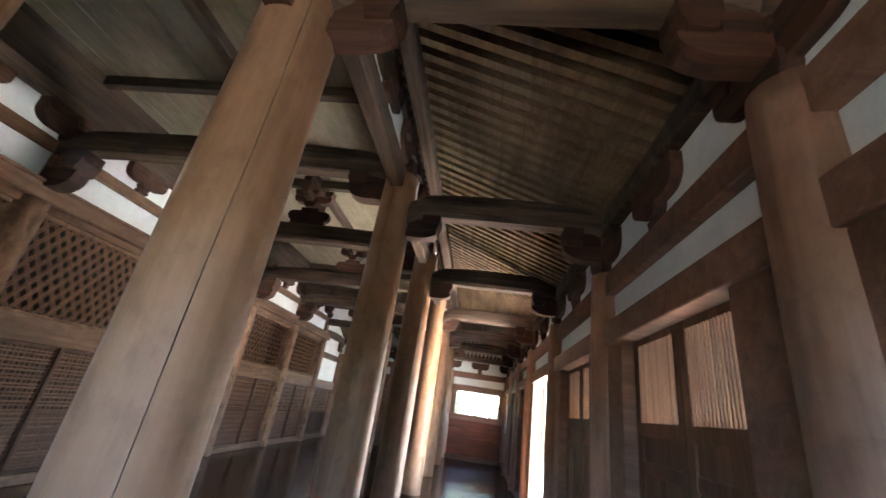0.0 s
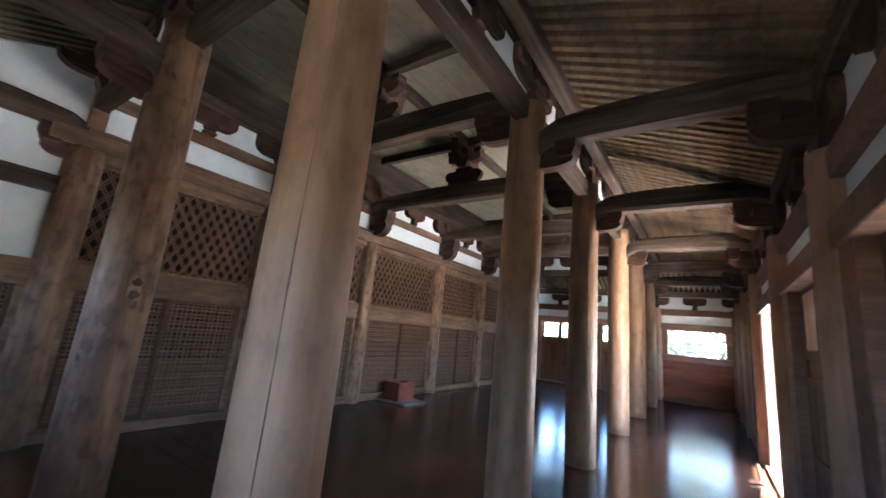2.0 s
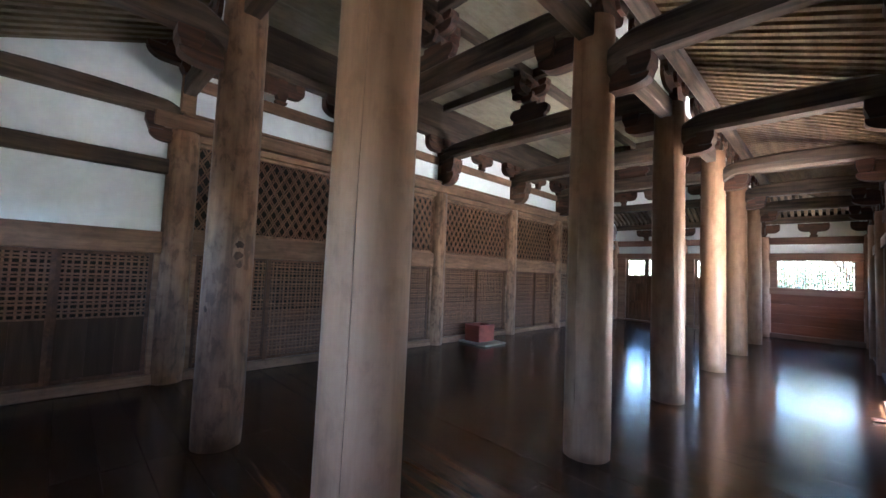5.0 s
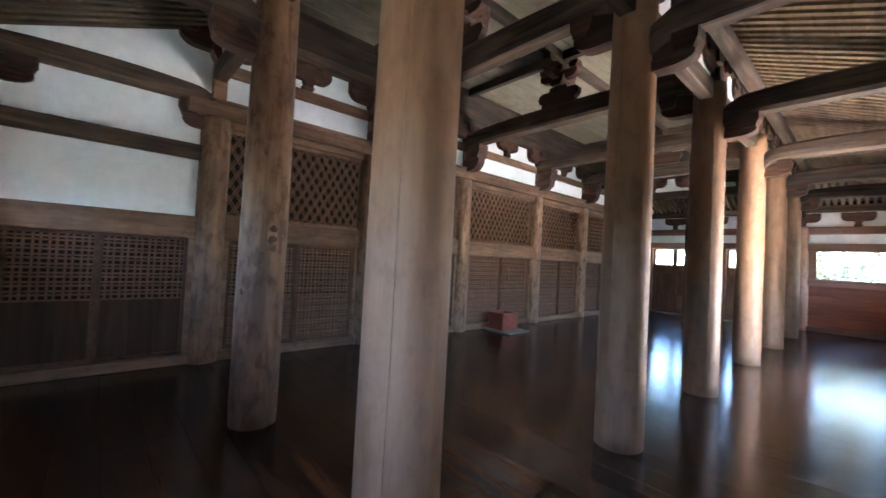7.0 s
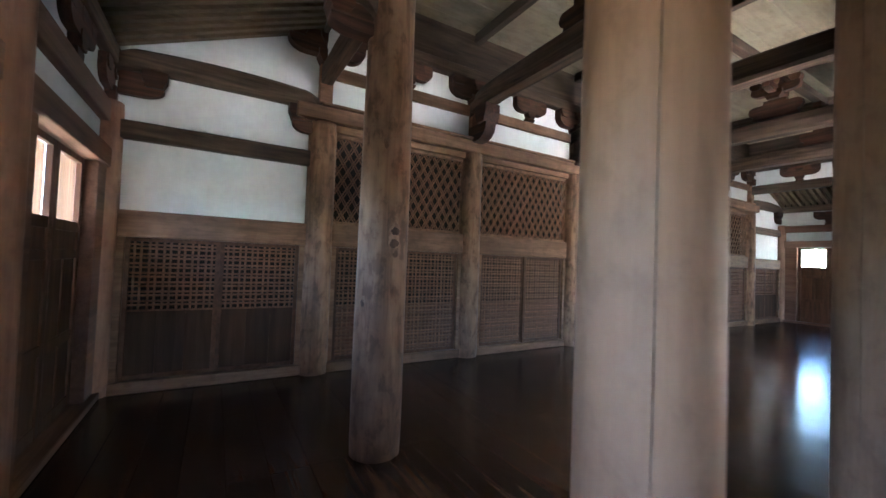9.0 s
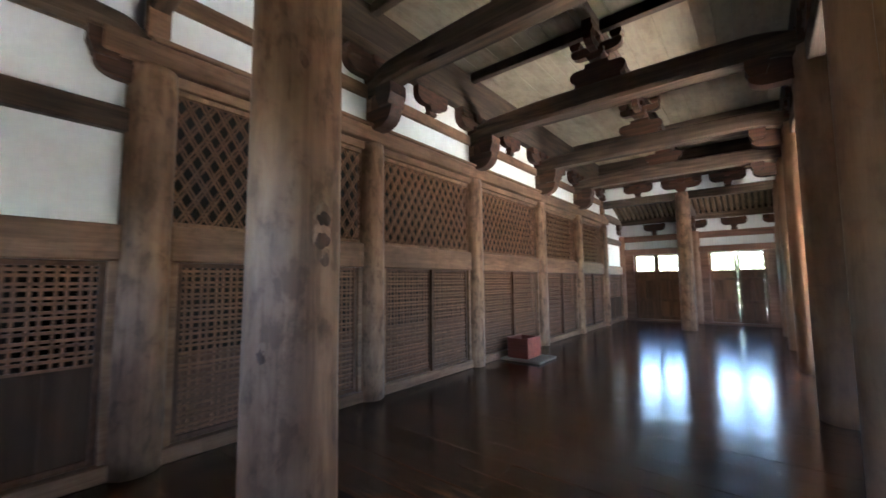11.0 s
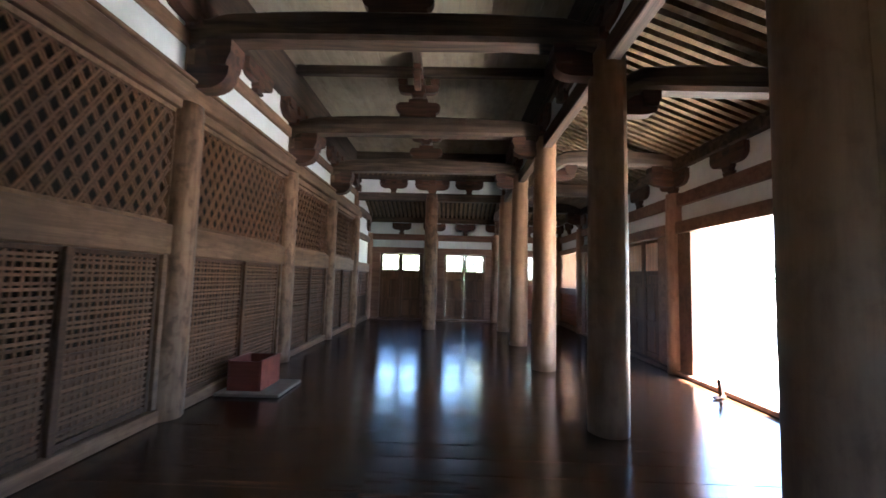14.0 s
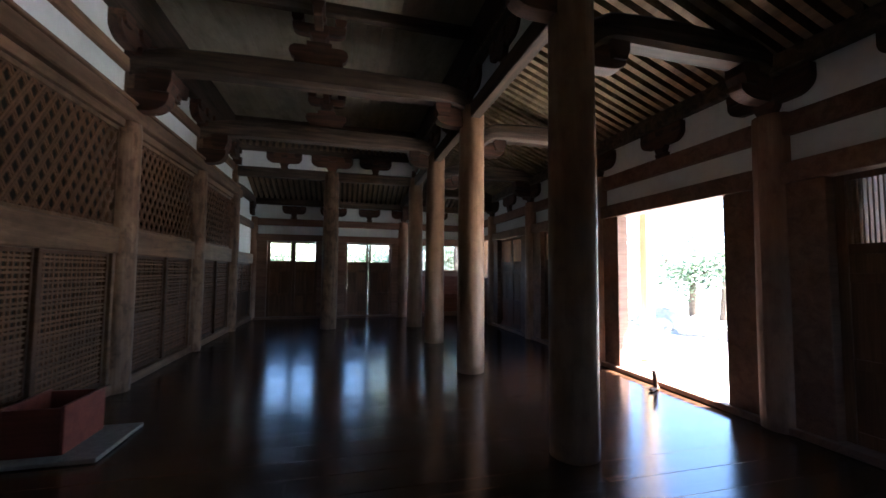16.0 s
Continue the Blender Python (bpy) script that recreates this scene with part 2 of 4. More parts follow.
def slab(name, x0, x1, y0, y1, z0, z1, material, bevel=0.0):
    return solid(name, box(bmesh.new(), x0, x1, y0, y1, z0, z1, bevel), material, kind="structure")


# ---- columns ----
def column(x, y, h, r, seed, material, label, group, crack=None):
    """A hand-hewn round column with a slight taper, facets, wobble and a long drying crack."""
    rnd = random.Random(seed)
    seg, rings = 64, 26
    crack = rnd.uniform(0, 360) if crack is None else crack
    ca = radians(crack)
    bm = bmesh.new()
    loops = []
    for i in range(rings + 1):
        z = h * i / rings
        rr = r * (1.0 - 0.07 * (z / h) ** 1.6)
        if i == rings:
            rr *= 0.96
        if i == 0:
            rr *= 0.985
        drift = 0.10 * math.sin(z * 0.9 + seed) + 0.03 * math.sin(z * 4.1 + 2 * seed)
        loop = []
        for k in range(seg):
            a = ca + 2 * math.pi * k / seg
            q = rr + 0.006 * noise.noise((math.cos(a) * 1.4 + seed, math.sin(a) * 1.4, z * 0.7))
            q += 0.0025 * noise.noise((math.cos(a) * 6 + seed, math.sin(a) * 6, z * 1.5))
            aa = a + drift * (1 if k == 0 else 0.5 if k in (1, seg - 1) else 0) * 0.35
            if k in (1, seg - 1):
                aa = a + drift * 0.35 + (-1 if k == 1 else 1) * (2 * math.pi / seg - 0.008 - 0.010 * abs(noise.noise((z * 2, seed, 0))))
            if k == 0 and 0.12 * h < z < 0.97 * h:
                q -= 0.03
            loop.append(bm.verts.new((q * math.cos(aa), q * math.sin(aa), z)))
        loops.append(loop)
    for lo, hi in zip(loops, loops[1:]):
        for k in range(seg):
            j = (k + 1) % seg
            bm.faces.new((lo[k], lo[j], hi[j], hi[k]))
        for k in (0, 1, seg - 1):
            bm.edges.get((lo[k], hi[k])).smooth = False
    bm.faces.new(loops[0][::-1])
    bm.faces.new(loops[-1])
    return solid("column", bm, material, label, "column", group, smooth=True, m=pose(x, y, 0))


# ---- brackets and beams ----
def lobed_arm(bm, half, z0, z1, t0, t1, axis):
    """A boat-shaped bracket arm with curved under-ends."""
    h = z1 - z0
    pts = [(-half, z1), (-half, z0 + h * 0.55)]
    for i in range(1, 7):
        a = i / 7 * math.pi / 2
        pts.append((-half + (half * 0.42) * (1 - math.cos(a)), z0 + h * 0.55 * (1 - math.sin(a))))
    pts += [(-half * 0.5, z0), (half * 0.5, z0)]
    for i in range(6, 0, -1):
        a = i / 7 * math.pi / 2
        pts.append((half - (half * 0.42) * (1 - math.cos(a)), z0 + h * 0.55 * (1 - math.sin(a))))
    pts += [(half, z0 + h * 0.55), (half, z1)]
    return prism(bm, pts, t0, t1, axis)


def bearing(bm, u, t, z0, z1, w, d, axis="y"):
    """A bearing block: square above, hollowed inwards below."""
    h = z1 - z0
    pts = [(-w / 2 * 0.66, z0), (w / 2 * 0.66, z0), (w / 2 * 0.78, z0 + h * 0.22), (w / 2, z0 + h * 0.5), (w / 2, z1), (-w / 2, z1), (-w / 2, z0 + h * 0.5), (-w / 2 * 0.78, z0 + h * 0.22)]
    return prism(bm, [(u + p, z) for p, z in pts], t - d / 2, t + d / 2, axis)


def bracket_set(base, half, top, label, group, stem=0.0):
    """Flared bearing block, two-stepped boat arm and three small blocks; the arm runs along local x. Heights count from the base."""
    ob = thing("bracket_set", Matrix(), label, "bracket", group)
    z = stem * 0.5
    if stem:
        part("strut", prism(bmesh.new(), [(-0.075, 0), (0.075, 0), (0.095, z), (-0.095, z)], -0.06, 0.06), BRACKET, ob)
    h = top - z
    part("bearing_block", bearing(bmesh.new(), 0, 0, z, z + h * 0.42, base, base * 0.95), BRACKET, ob)
    part("arm", lobed_arm(bmesh.new(), half, z + h * 0.28, z + h * 0.985, -0.07, 0.07, "y"), BRACKET, ob)
    for u in (-half * 0.78, 0, half * 0.78):
        part("small_block", bearing(bmesh.new(), u, 0, z + h * 0.66, top, base * 0.85, base * 0.85), BRACKET, ob)
    return ob


def rainbow_beam(length, z_end, camber, depth, width, material, seed, label, group, name="rainbow_beam", axis="x"):
    """A gently arched tie beam from u=0 to u=length, thinned at its ends."""
    ob = thing(name, Matrix(), label, "beam", group)
    n = 40
    bm = bmesh.new()
    rings = []
    for i in range(n + 1):
        s = i / n
        u = length * s
        arch = camber * (1 - (2 * s - 1) ** 10)
        shoulder = min(1.0, min(s, 1 - s) / 0.09)
        low = z_end + arch
        top = z_end + camber * 0.75 + depth + camber * 0.40 * (1 - (2 * s - 1) ** 2) - (1 - shoulder) * 0.07
        w = width * (0.78 + 0.22 * shoulder) / 2
        j = [0.008 * noise.noise((u * 1.1, seed, k)) for k in range(4)]
        ring = []
        c = 0.035
        for dy, z in ((-w + c, low + j[0]), (w - c, low + j[1]), (w + j[2], low + c * 1.3), (w + j[3] + 0.01, (low + top) / 2), (w + j[2], top - c), (w - c, top), (-w + c, top + j[1]), (-w - j[2], top - c), (-w - j[0] - 0.01, (low + top) / 2), (-w - j[3], low + c * 1.3)):
            ring.append(bm.verts.new((u, dy, z) if axis == "x" else (dy, u, z)))
        rings.append(ring)
    for a, b in zip(rings, rings[1:]):
        for k in range(10):
            bm.faces.new((a[k], a[(k + 1) % 10], b[(k + 1) % 10], b[k]))
    bm.faces.new(rings[0])
    bm.faces.new(rings[-1])
    part("beam_body", bm, material, ob)
    return ob


def corbel(m, length, z0, z1, label, group, width=0.17):
    """A bracket let into a column that carries a beam's end: block over a curved arm, reaching out along local +x."""
    ob = thing("corbel", m, label, "bracket", group)
    h = z1 - z0
    pts = [(0, z0), (length * 0.45, z0)]
    for i in range(1, 8):
        a = i / 7 * math.pi / 2
        pts.append((length * 0.45 + length * 0.55 * math.sin(a), z0 + h * 0.5 * (1 - math.cos(a))))
    pts += [(length, z0 + h * 0.62), (0, z0 + h * 0.62)]
    part("arm", prism(bmesh.new(), pts, -width * 0.4, width * 0.4), BRACKET, ob)
    part("saddle", box(bmesh.new(), 0.0, length * 0.56, -width * 0.34, width * 0.34, z0 + h * 0.61, z1 + 0.075, 0.008), BRACKET, ob)
    part("block", bearing(bmesh.new(), length * 0.78, 0, z0 + h * 0.6, z1 + 0.11, width * 1.15, width * 1.15), BRACKET, ob)
    return ob


# ---- floor and shell ----
SUB = slab("floor", XL - 3.2, XO + 0.25, YN - 0.25, YF + 0.25, -0.16, -0.035, SHADEW)
ground_bm = bmesh.new()
vs = [ground_bm.verts.new((x, y, -0.62)) for x, y in ((-400, -400), (400, -400), (400, 400), (-400, 400))]
ground_bm.faces.new(vs)
solid("ground", ground_bm, MOSS, kind="structure")
slab("gravel_court", XO + 1.51, XO + 19.5, YN + 0.4, YF + 14.0, -0.64, -0.612, SAND)
found = bmesh.new()
box(found, XL - 3.4, XO + 1.5, YN - 0.55, YF + 0.55, -0.615, -0.165, 0.03)
solid("stone_podium", found, PALE, kind="structure")

# sanctum behind the lattice, closed; its unlit dark is put into near-black wood
slab("wall_sanctum_back", XL - 3.2, XL - 3.05, YN, YF, 0, 5.3, SHADEW)
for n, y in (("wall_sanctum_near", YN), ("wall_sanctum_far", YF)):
    slab(n, XL - 3.05, XL - 0.062, y - 0.06, y + 0.06, 0, 5.3, SHADEW)
slab("ceiling_sanctum", XL - 3.05, XL - 0.052, YN + 0.06, YF - 0.06, 4.9, 5.0, SHADEW)
slab("floor_sanctum", XL - 3.05, XL - 0.072, YN + 0.06, YF - 0.06, -0.03, 0.02, SHADEW)

# ---- columns ----
row_label = "tall round pale brown wooden column with a long drying crack, on the floorboards"
cracks = {0: -52, 1: -97, 2: -60, 3: 200, 4: 150, 5: 100}
for k, y in enumerate(YC):
    column(XA, y, H_IN, 0.203 if k else 0.210, 11 + k, PILLAR, row_label, "hall columns", cracks[k])
for k, y in ((0, YC[0]), (5, YC[5])):
    col = column(XM, y, H_IN, 0.20, 31 + k, PILLAR_OLD, "knotted weathered round wooden column standing free on the floor", "hall columns", -120)
    if k:
        continue
    for ang, z, w, h in ((9, 1.585, 0.030, 0.040), (5, 1.670, 0.050, 0.052), (6, 1.758, 0.046, 0.046), (-22, 2.42, 0.024, 0.04), (-66, 1.2, 0.026, 0.04)):
        for nm, grow, mt in (("knot_ring", 1.0, KNOT_RING), ("knot", 0.72, KNOT)):
            bm = bmesh.new()
            bmesh.ops.create_uvsphere(bm, u_segments=28, v_segments=14, radius=1.0)
            for v in bm.verts:
                wob = 1 + 0.45 * noise.noise(v.co * 1.5 + Vector((z * 7, grow * 3, 0)))
                v.co = Vector((v.co.x * 0.0035, v.co.y * w * grow * wob, v.co.z * h * grow * wob))
                v.co.x -= v.co.y ** 2 / 0.38
            kn = part(nm, bm, mt, col, "dark knot in the wood" if nm == "knot" else "", smooth=True)
            kn.matrix_local = pose(0, 0, 0, 0, 0, ang) @ pose(0.1955 if nm == "knot_ring" else 0.1968, 0, z - 0.012 * (nm == "knot"))
for k, y in enumerate(YC):
    column(XL, y, H_LAT, 0.19, 41 + k, PILLAR_OLD, "weathered round wooden column between lattice screens", "screen columns", 60 + 40 * k)
out_label = "round reddish brown wooden column set in the outer wall"
OUTER = [(XO, y) for y in [YN, *YC, YF]] + [(x, y) for y in (YN, YF) for x in (XL, XM, XA)]
for k, (x, y) in enumerate(OUTER):
    column(x, y, H_OUT - 0.12, 0.175, 61 + k, PILLAR_OUT, out_label, "wall columns")


# ---- outer walls: each side has its own frame (s along the wall, d inwards) ----
def side_frame(side):
    """Local x runs along the wall, local y points into the hall."""
    if side == "east":
        return Matrix(((0, -1, 0, XO), (1, 0, 0, 0), (0, 0, 1, 0), (0, 0, 0, 1)))
    if side == "north":
        return Matrix(((-1, 0, 0, 0), (0, -1, 0, YF), (0, 0, 1, 0), (0, 0, 0, 1)))
    return Matrix(((1, 0, 0, 0), (0, 1, 0, YN), (0, 0, 1, 0), (0, 0, 0, 1)))


FRAME_WOOD = {"east": RED_Y, "north": RED_X, "south": RED_X}
Z_SILL, Z_HEAD, Z_LINT, Z_T0, Z_T1, Z_PL = 0.07, 2.36, 2.56, 2.83, 3.04, 3.46


def leaf(parent, w, x, z0, z1, win, slats, thin):
    """A panelled door leaf with an upper opening, hung on its frame."""
    bm = bmesh.new()
    st = 0.075
    d0, d1 = -0.075, -0.03
    w0, w1 = win
    for a, b in ((x, x + st), (x + w - st, x + w)):
        box(bm, a, b, d0, d1, z0, z1, 0.004)
    zs = [(z0, z0 + 0.11), (z0 + 0.62, z0 + 0.71), (w0 - 0.33, w0 - 0.25), (w0 - 0.09, w0), (w1, z1)]
    for a, b in zs:
        box(bm, x + st + 0.001, x + w - st - 0.001, d0 + 0.003, d1 - 0.003, a, b, 0.004)
    ob = part("leaf", bm, DOOR, parent)
    for (a0, a1), (b0, b1) in zip(zs[:3], zs[1:4]):
        n = 2 if a0 != zs[2][0] else 1
        for i in range(n):
            pw = (w - 2 * st) / n
            px = x + st + i * pw
            part("panel", box(bmesh.new(), px + 0.002, px + pw - 0.002, -0.058, -0.046, a1 - 0.01, b0 + 0.01), DOOR, ob)
            if n == 2 and i == 0:
                part("muntin", box(bmesh.new(), px + pw - 0.03, px + pw + 0.03, d0 + 0.006, d1 - 0.006, a1, b0, 0.004), DOOR, ob)
    if slats:
        n = int((w - 2 * st) / 0.032)
        sp = (w - 2 * st) / n
        for i in range(n):
            u = x + st + (i + 0.5) * sp
            hw, hd = (0.004, 0.006) if thin else (0.0055, 0.046)
            part("slat", box(bmesh.new(), u - hw, u + hw, -0.078 - hd, -0.078 + hd, w0 - 0.005, w1 + 0.005), SLAT, ob)
    return ob


def door_bay(name, side, a, b, slats=True, label="", open_=False, gap=0.006, thin=False):
    """A door bay between two columns at a and b along the wall."""
    m = side_frame(side)
    ob = thing(name, m, label or "pair of closed brown wooden panel doors with slatted openings above", "door", kind="structure")
    fw = FRAME_WOOD[side]
    c = 0.15
    lo, hi = a + c, b - c
    j = (hi - lo - (1.72 if open_ else 1.45)) / 2
    for u0, u1 in ((lo - 0.03, lo + j), (hi - j, hi + 0.03)):
        part("jamb", box(bmesh.new(), u0, u1, -0.11, 0.07, Z_SILL + 0.002, Z_HEAD - 0.002, 0.006), fw, ob)
    part("sill", box(bmesh.new(), lo - 0.03, hi + 0.03, -0.13, 0.12, 0.003, Z_SILL, 0.008), fw, ob)
    if not open_:
        for u0, u1 in ((lo + j - 0.01, lo + j + 0.025), (hi - j - 0.025, hi - j + 0.01)):
            part("door_rebate", box(bmesh.new(), u0, u1, -0.105, -0.08, Z_SILL + 0.003, Z_HEAD - 0.003), fw, ob)
        part("door_rebate", box(bmesh.new(), lo + j + 0.03, hi - j - 0.03, -0.105, -0.08, Z_SILL - 0.002, Z_SILL + 0.03), fw, ob)
    part("lintel", box(bmesh.new(), lo - 0.03, hi + 0.03, -0.11, 0.10, Z_HEAD, Z_LINT, 0.008), fw, ob)
    if not open_:
        w = (hi - lo - 2 * j - gap) / 2 - 0.002
        leaf(ob, w, lo + j + 0.002, Z_SILL + 0.004, Z_HEAD - 0.004, (1.755, 2.30), slats, thin)
        leaf(ob, w, lo + j + 0.002 + w + gap, Z_SILL + 0.004, Z_HEAD - 0.004, (1.755, 2.30), slats, thin)
    else:
        # the two leaves stand folded back outside
        for u0, u1 in ((lo + j - 1.16, lo + j - 0.34), (hi - j + 0.34, hi - j + 1.16)):
            bm = bmesh.new()
            box(bm, u0, u1, -0.235, -0.185, Z_SILL + 0.01, Z_HEAD - 0.02, 0.005)
            for z0, z1 in ((0.25, 0.7), (0.85, 1.45), (1.6, 2.2)):
                box(bm, u0 + 0.09, u1 - 0.09, -0.241, -0.179, z0, z1, 0.004)
            part("leaf", bm, DOOR, ob, "open door leaf folded back outside")
    return ob


def window_bay(name, side, a, b, half=0.010, sill=1.30, head=2.41, inset=0.11):
    """A wide slatted window over a wainscot of level boards."""
    m = side_frame(side)
    ob = thing(name, m, "wide window with upright wooden slats over reddish board wainscot", "window", kind="structure")
    fw = FRAME_WOOD[side]
    lo, hi = a + 0.15, b - 0.15
    for u0, u1 in ((lo - 0.03, lo + inset), (hi - inset, hi + 0.03)):
        part("jamb", box(bmesh.new(), u0, u1, -0.09, 0.05, sill + 0.002, head - 0.002, 0.005), fw, ob)
    part("window_sill", box(bmesh.new(), lo - 0.03, hi + 0.03, -0.10, 0.09, sill - 0.20, sill, 0.008), fw, ob)
    part("lintel", box(bmesh.new(), lo - 0.03, hi + 0.03, -0.10, 0.09, head, Z_LINT, 0.008), fw, ob)
    part("bottom_rail", box(bmesh.new(), lo - 0.03, hi + 0.03, -0.10, 0.09, 0.003, 0.14, 0.008), fw, ob)
    bh_ = (sill - 0.342) / 4
    for i in range(4):
        z0 = 0.142 + i * bh_
        part("board", box(bmesh.new(), lo - 0.02, hi + 0.02, -0.03, 0.012 + 0.003 * (i % 2), z0 + 0.001, z0 + bh_ - 0.0014, 0.003), BOARD, ob)
    part("backing_board", box(bmesh.new(), lo - 0.025, hi + 0.025, -0.06, -0.033, 0.13, sill - 0.19), BOARD, ob)
    n = int((hi - lo - 2 * inset) / 0.058)
    sp = (hi - lo - 2 * inset) / n
    for i in range(n):
        u = lo + inset + (i + 0.5) * sp
        part("slat", box(bmesh.new(), u - half, u + half, -0.03, 0.0, sill - 0.005, head + 0.005), SLAT, ob)
    return ob


NS_WEST = [(-XA, -XM), (-XM, -XL)]          # north bays in local s (= -x)
door_n = 0
bays_e = [YN, *YC, YF]
for i in range(7):
    a, b = bays_e[i], bays_e[i + 1]
    if i == 6:
        window_bay("window_1", "east", a, b)
    else:
        door_n += 1
        if i == 3:
            door_bay("door_%d" % door_n, "east", a, b, open_=True, label="open doorway in the outer wall with dark wooden jambs")
        else:
            door_bay("door_%d" % door_n, "east", a, b)
window_bay("window_2", "north", -XO, -XA, sill=1.52, head=2.33, inset=0.19)
# unseen south window, added with thinned slats to light the near column
window_bay("window_3", "south", XA, XO, 0.007)
for a, b in NS_WEST:
    door_n += 1
    door_bay("door_%d" % door_n, "north", a, b, slats=False, gap=0.010 if a == -XA else 0.0015, label="pair of dark wooden panel doors with open upper lights")
for a, b in ((XL, XM), (XM, XA)):
    door_n += 1
    door_bay("door_%d" % door_n, "south", a, b, thin=True)

# plaster, head ties, brackets and wall purlins over the openings
out_br = bracket_set(0.20, 0.40, 0.37, "dark wooden bracket set on a wall column", "wall brackets")
mid_br = bracket_set(0.17, 0.34, 0.40, "dark wooden bracket strut standing on the wall tie beam", "wall brackets", stem=0.12)
for side, cols in (("east", bays_e), ("north", [-XO, -XA, -XM, -XL]), ("south", [XL, XM, XA, XO])):
    m = side_frame(side)
    s0, s1 = cols[0], cols[-1]
    fw = FRAME_WOOD[side]
    for n, (a, b) in enumerate(zip(cols, cols[1:])):
        p0 = a - 0.06 if side == "south" and n == 0 else a + 0.02
        p1 = b + 0.06 if side == "north" and n == 2 else b - 0.02
        solid("wall_plaster_" + side, box(bmesh.new(), p0, p1, -0.05, 0.0, Z_LINT + 0.002, Z_T0 - 0.002), PLASTER, kind="structure", m=m)
        solid("wall_plaster_upper_" + side, box(bmesh.new(), p0, p1, -0.05, 0.0, Z_T1 + 0.002, Z_PL), PLASTER, kind="structure", m=m)
        solid("trim_tie_beam_" + side, box(bmesh.new(), a + 0.12, b - 0.12, -0.08, 0.075, Z_T0, Z_T1, 0.008), fw, kind="structure", m=m)
        copy_thing(mid_br, m @ pose((a + b) / 2, 0.01, Z_T1))
    for s in cols[:-1] if side != "east" else cols:
        copy_thing(out_br, m @ pose(s, 0.0, H_OUT - 0.12))
    solid("wall_rafter_closing_" + side, box(bmesh.new(), s0, s1, -0.03, -0.005, Z_PL + 0.192, ZR + 0.187), SHADEW, kind="structure", m=m)
    solid("trim_wall_purlin_" + side, box(bmesh.new(), s0 - 0.3, s1 + 0.3, -0.10, 0.10, Z_PL + 0.001, Z_PL + 0.19, 0.012), BEAM_Y if side == "east" else BEAM_X, kind="structure", m=m)
for o in (out_br, mid_br):
    for c in o.children:
        bpy.data.objects.remove(c)
    bpy.data.objects.remove(o)

# ---- aisle roof: rafters and boards, mitred at the corners ----
def aisle_roof(name, side, s0, s1, hips):
    m = side_frame(side)
    bm = bmesh.new()
    eave = 1.7
    n = int((s1 - s0) / 0.152)
    for i in range(n):
        s = s0 + (i + 0.5) * (s1 - s0) / n
        d = D + 0.05
        if hips[0]:
            d = min(d, s - s0)
        if hips[1]:
            d = min(d, s1 - s)
        if d < 0.1:
            continue
        w, h = 0.037, 0.125
        rs = []
        # the rafter breaks over the wall
        for q in (-eave, 0, d):
            z = ZR + 0.06 + SLOPE * max(q, 0) + 0.24 * min(q, 0)
            rs.append([bm.verts.new(p) for p in ((s - w, q, z), (s + w, q, z), (s + w, q, z + h), (s - w, q, z + h))])
        for a, b in zip(rs, rs[1:]):
            for k in range(4):
                bm.faces.new((a[k], a[(k + 1) % 4], b[(k + 1) % 4], b[k]))
        bm.faces.new(rs[0])
        bm.faces.new(rs[-1])
    solid("ceiling_rafters_" + name, bm, RAFTER_Y if side != "east" else RAFTER, kind="structure", m=m)
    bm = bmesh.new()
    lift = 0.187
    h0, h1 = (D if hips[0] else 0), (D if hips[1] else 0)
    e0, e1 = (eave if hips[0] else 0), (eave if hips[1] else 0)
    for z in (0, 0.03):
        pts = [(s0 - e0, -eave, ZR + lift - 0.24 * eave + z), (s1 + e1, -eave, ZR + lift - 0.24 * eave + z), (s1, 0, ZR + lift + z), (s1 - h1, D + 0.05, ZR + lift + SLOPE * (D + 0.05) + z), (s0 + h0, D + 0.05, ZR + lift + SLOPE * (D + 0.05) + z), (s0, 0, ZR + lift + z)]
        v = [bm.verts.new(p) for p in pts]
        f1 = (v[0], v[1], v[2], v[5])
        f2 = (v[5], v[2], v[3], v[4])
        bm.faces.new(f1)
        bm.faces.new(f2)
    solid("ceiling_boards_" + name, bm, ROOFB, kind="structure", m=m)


# boards coloured far darker than the rafters, to hold the shade of the gaps
ROOFB = wood("shaded_roof_board", (0.022, 0.016, 0.011), (0.05, 0.036, 0.024), "y", 0.8, 0.5, 0.8)
RAFTER_Y = wood("rafter_wood_y", (0.09, 0.068, 0.044), (0.17, 0.13, 0.086), "y", 0.7, 0.6, 0.8)
aisle_roof("east", "east", YN, YF, (True, True))
aisle_roof("north", "north", -XO, -XL, (True, False))
aisle_roof("south", "south", XL, XO, (False, True))
for y0_, y1_ in ((YN, YC[0]), (YF, YC[5])):
    bm = bmesh.new()
    a = Vector((XO, y0_, ZR + 0.0))
    b = Vector((XA, y1_, ZR + SLOPE * D + 0.0))
    d = (b - a).normalized()
    sd = Vector((-d.y, d.x, 0)).normalized() * 0.09
    vs = []
    for p in (a, b):
        vs.append([bm.verts.new(p + o) for o in (-sd, sd, sd + Vector((0, 0, 0.15)), -sd + Vector((0, 0, 0.15)))])
    for k in range(4):
        bm.faces.new((vs[0][k], vs[0][(k + 1) % 4], vs[1][(k + 1) % 4], vs[1][k]))
    bm.faces.new(vs[0])
    bm.faces.new(vs[1])
    solid("trim_hip_rafter", bm, BEAM_X, kind="structure")

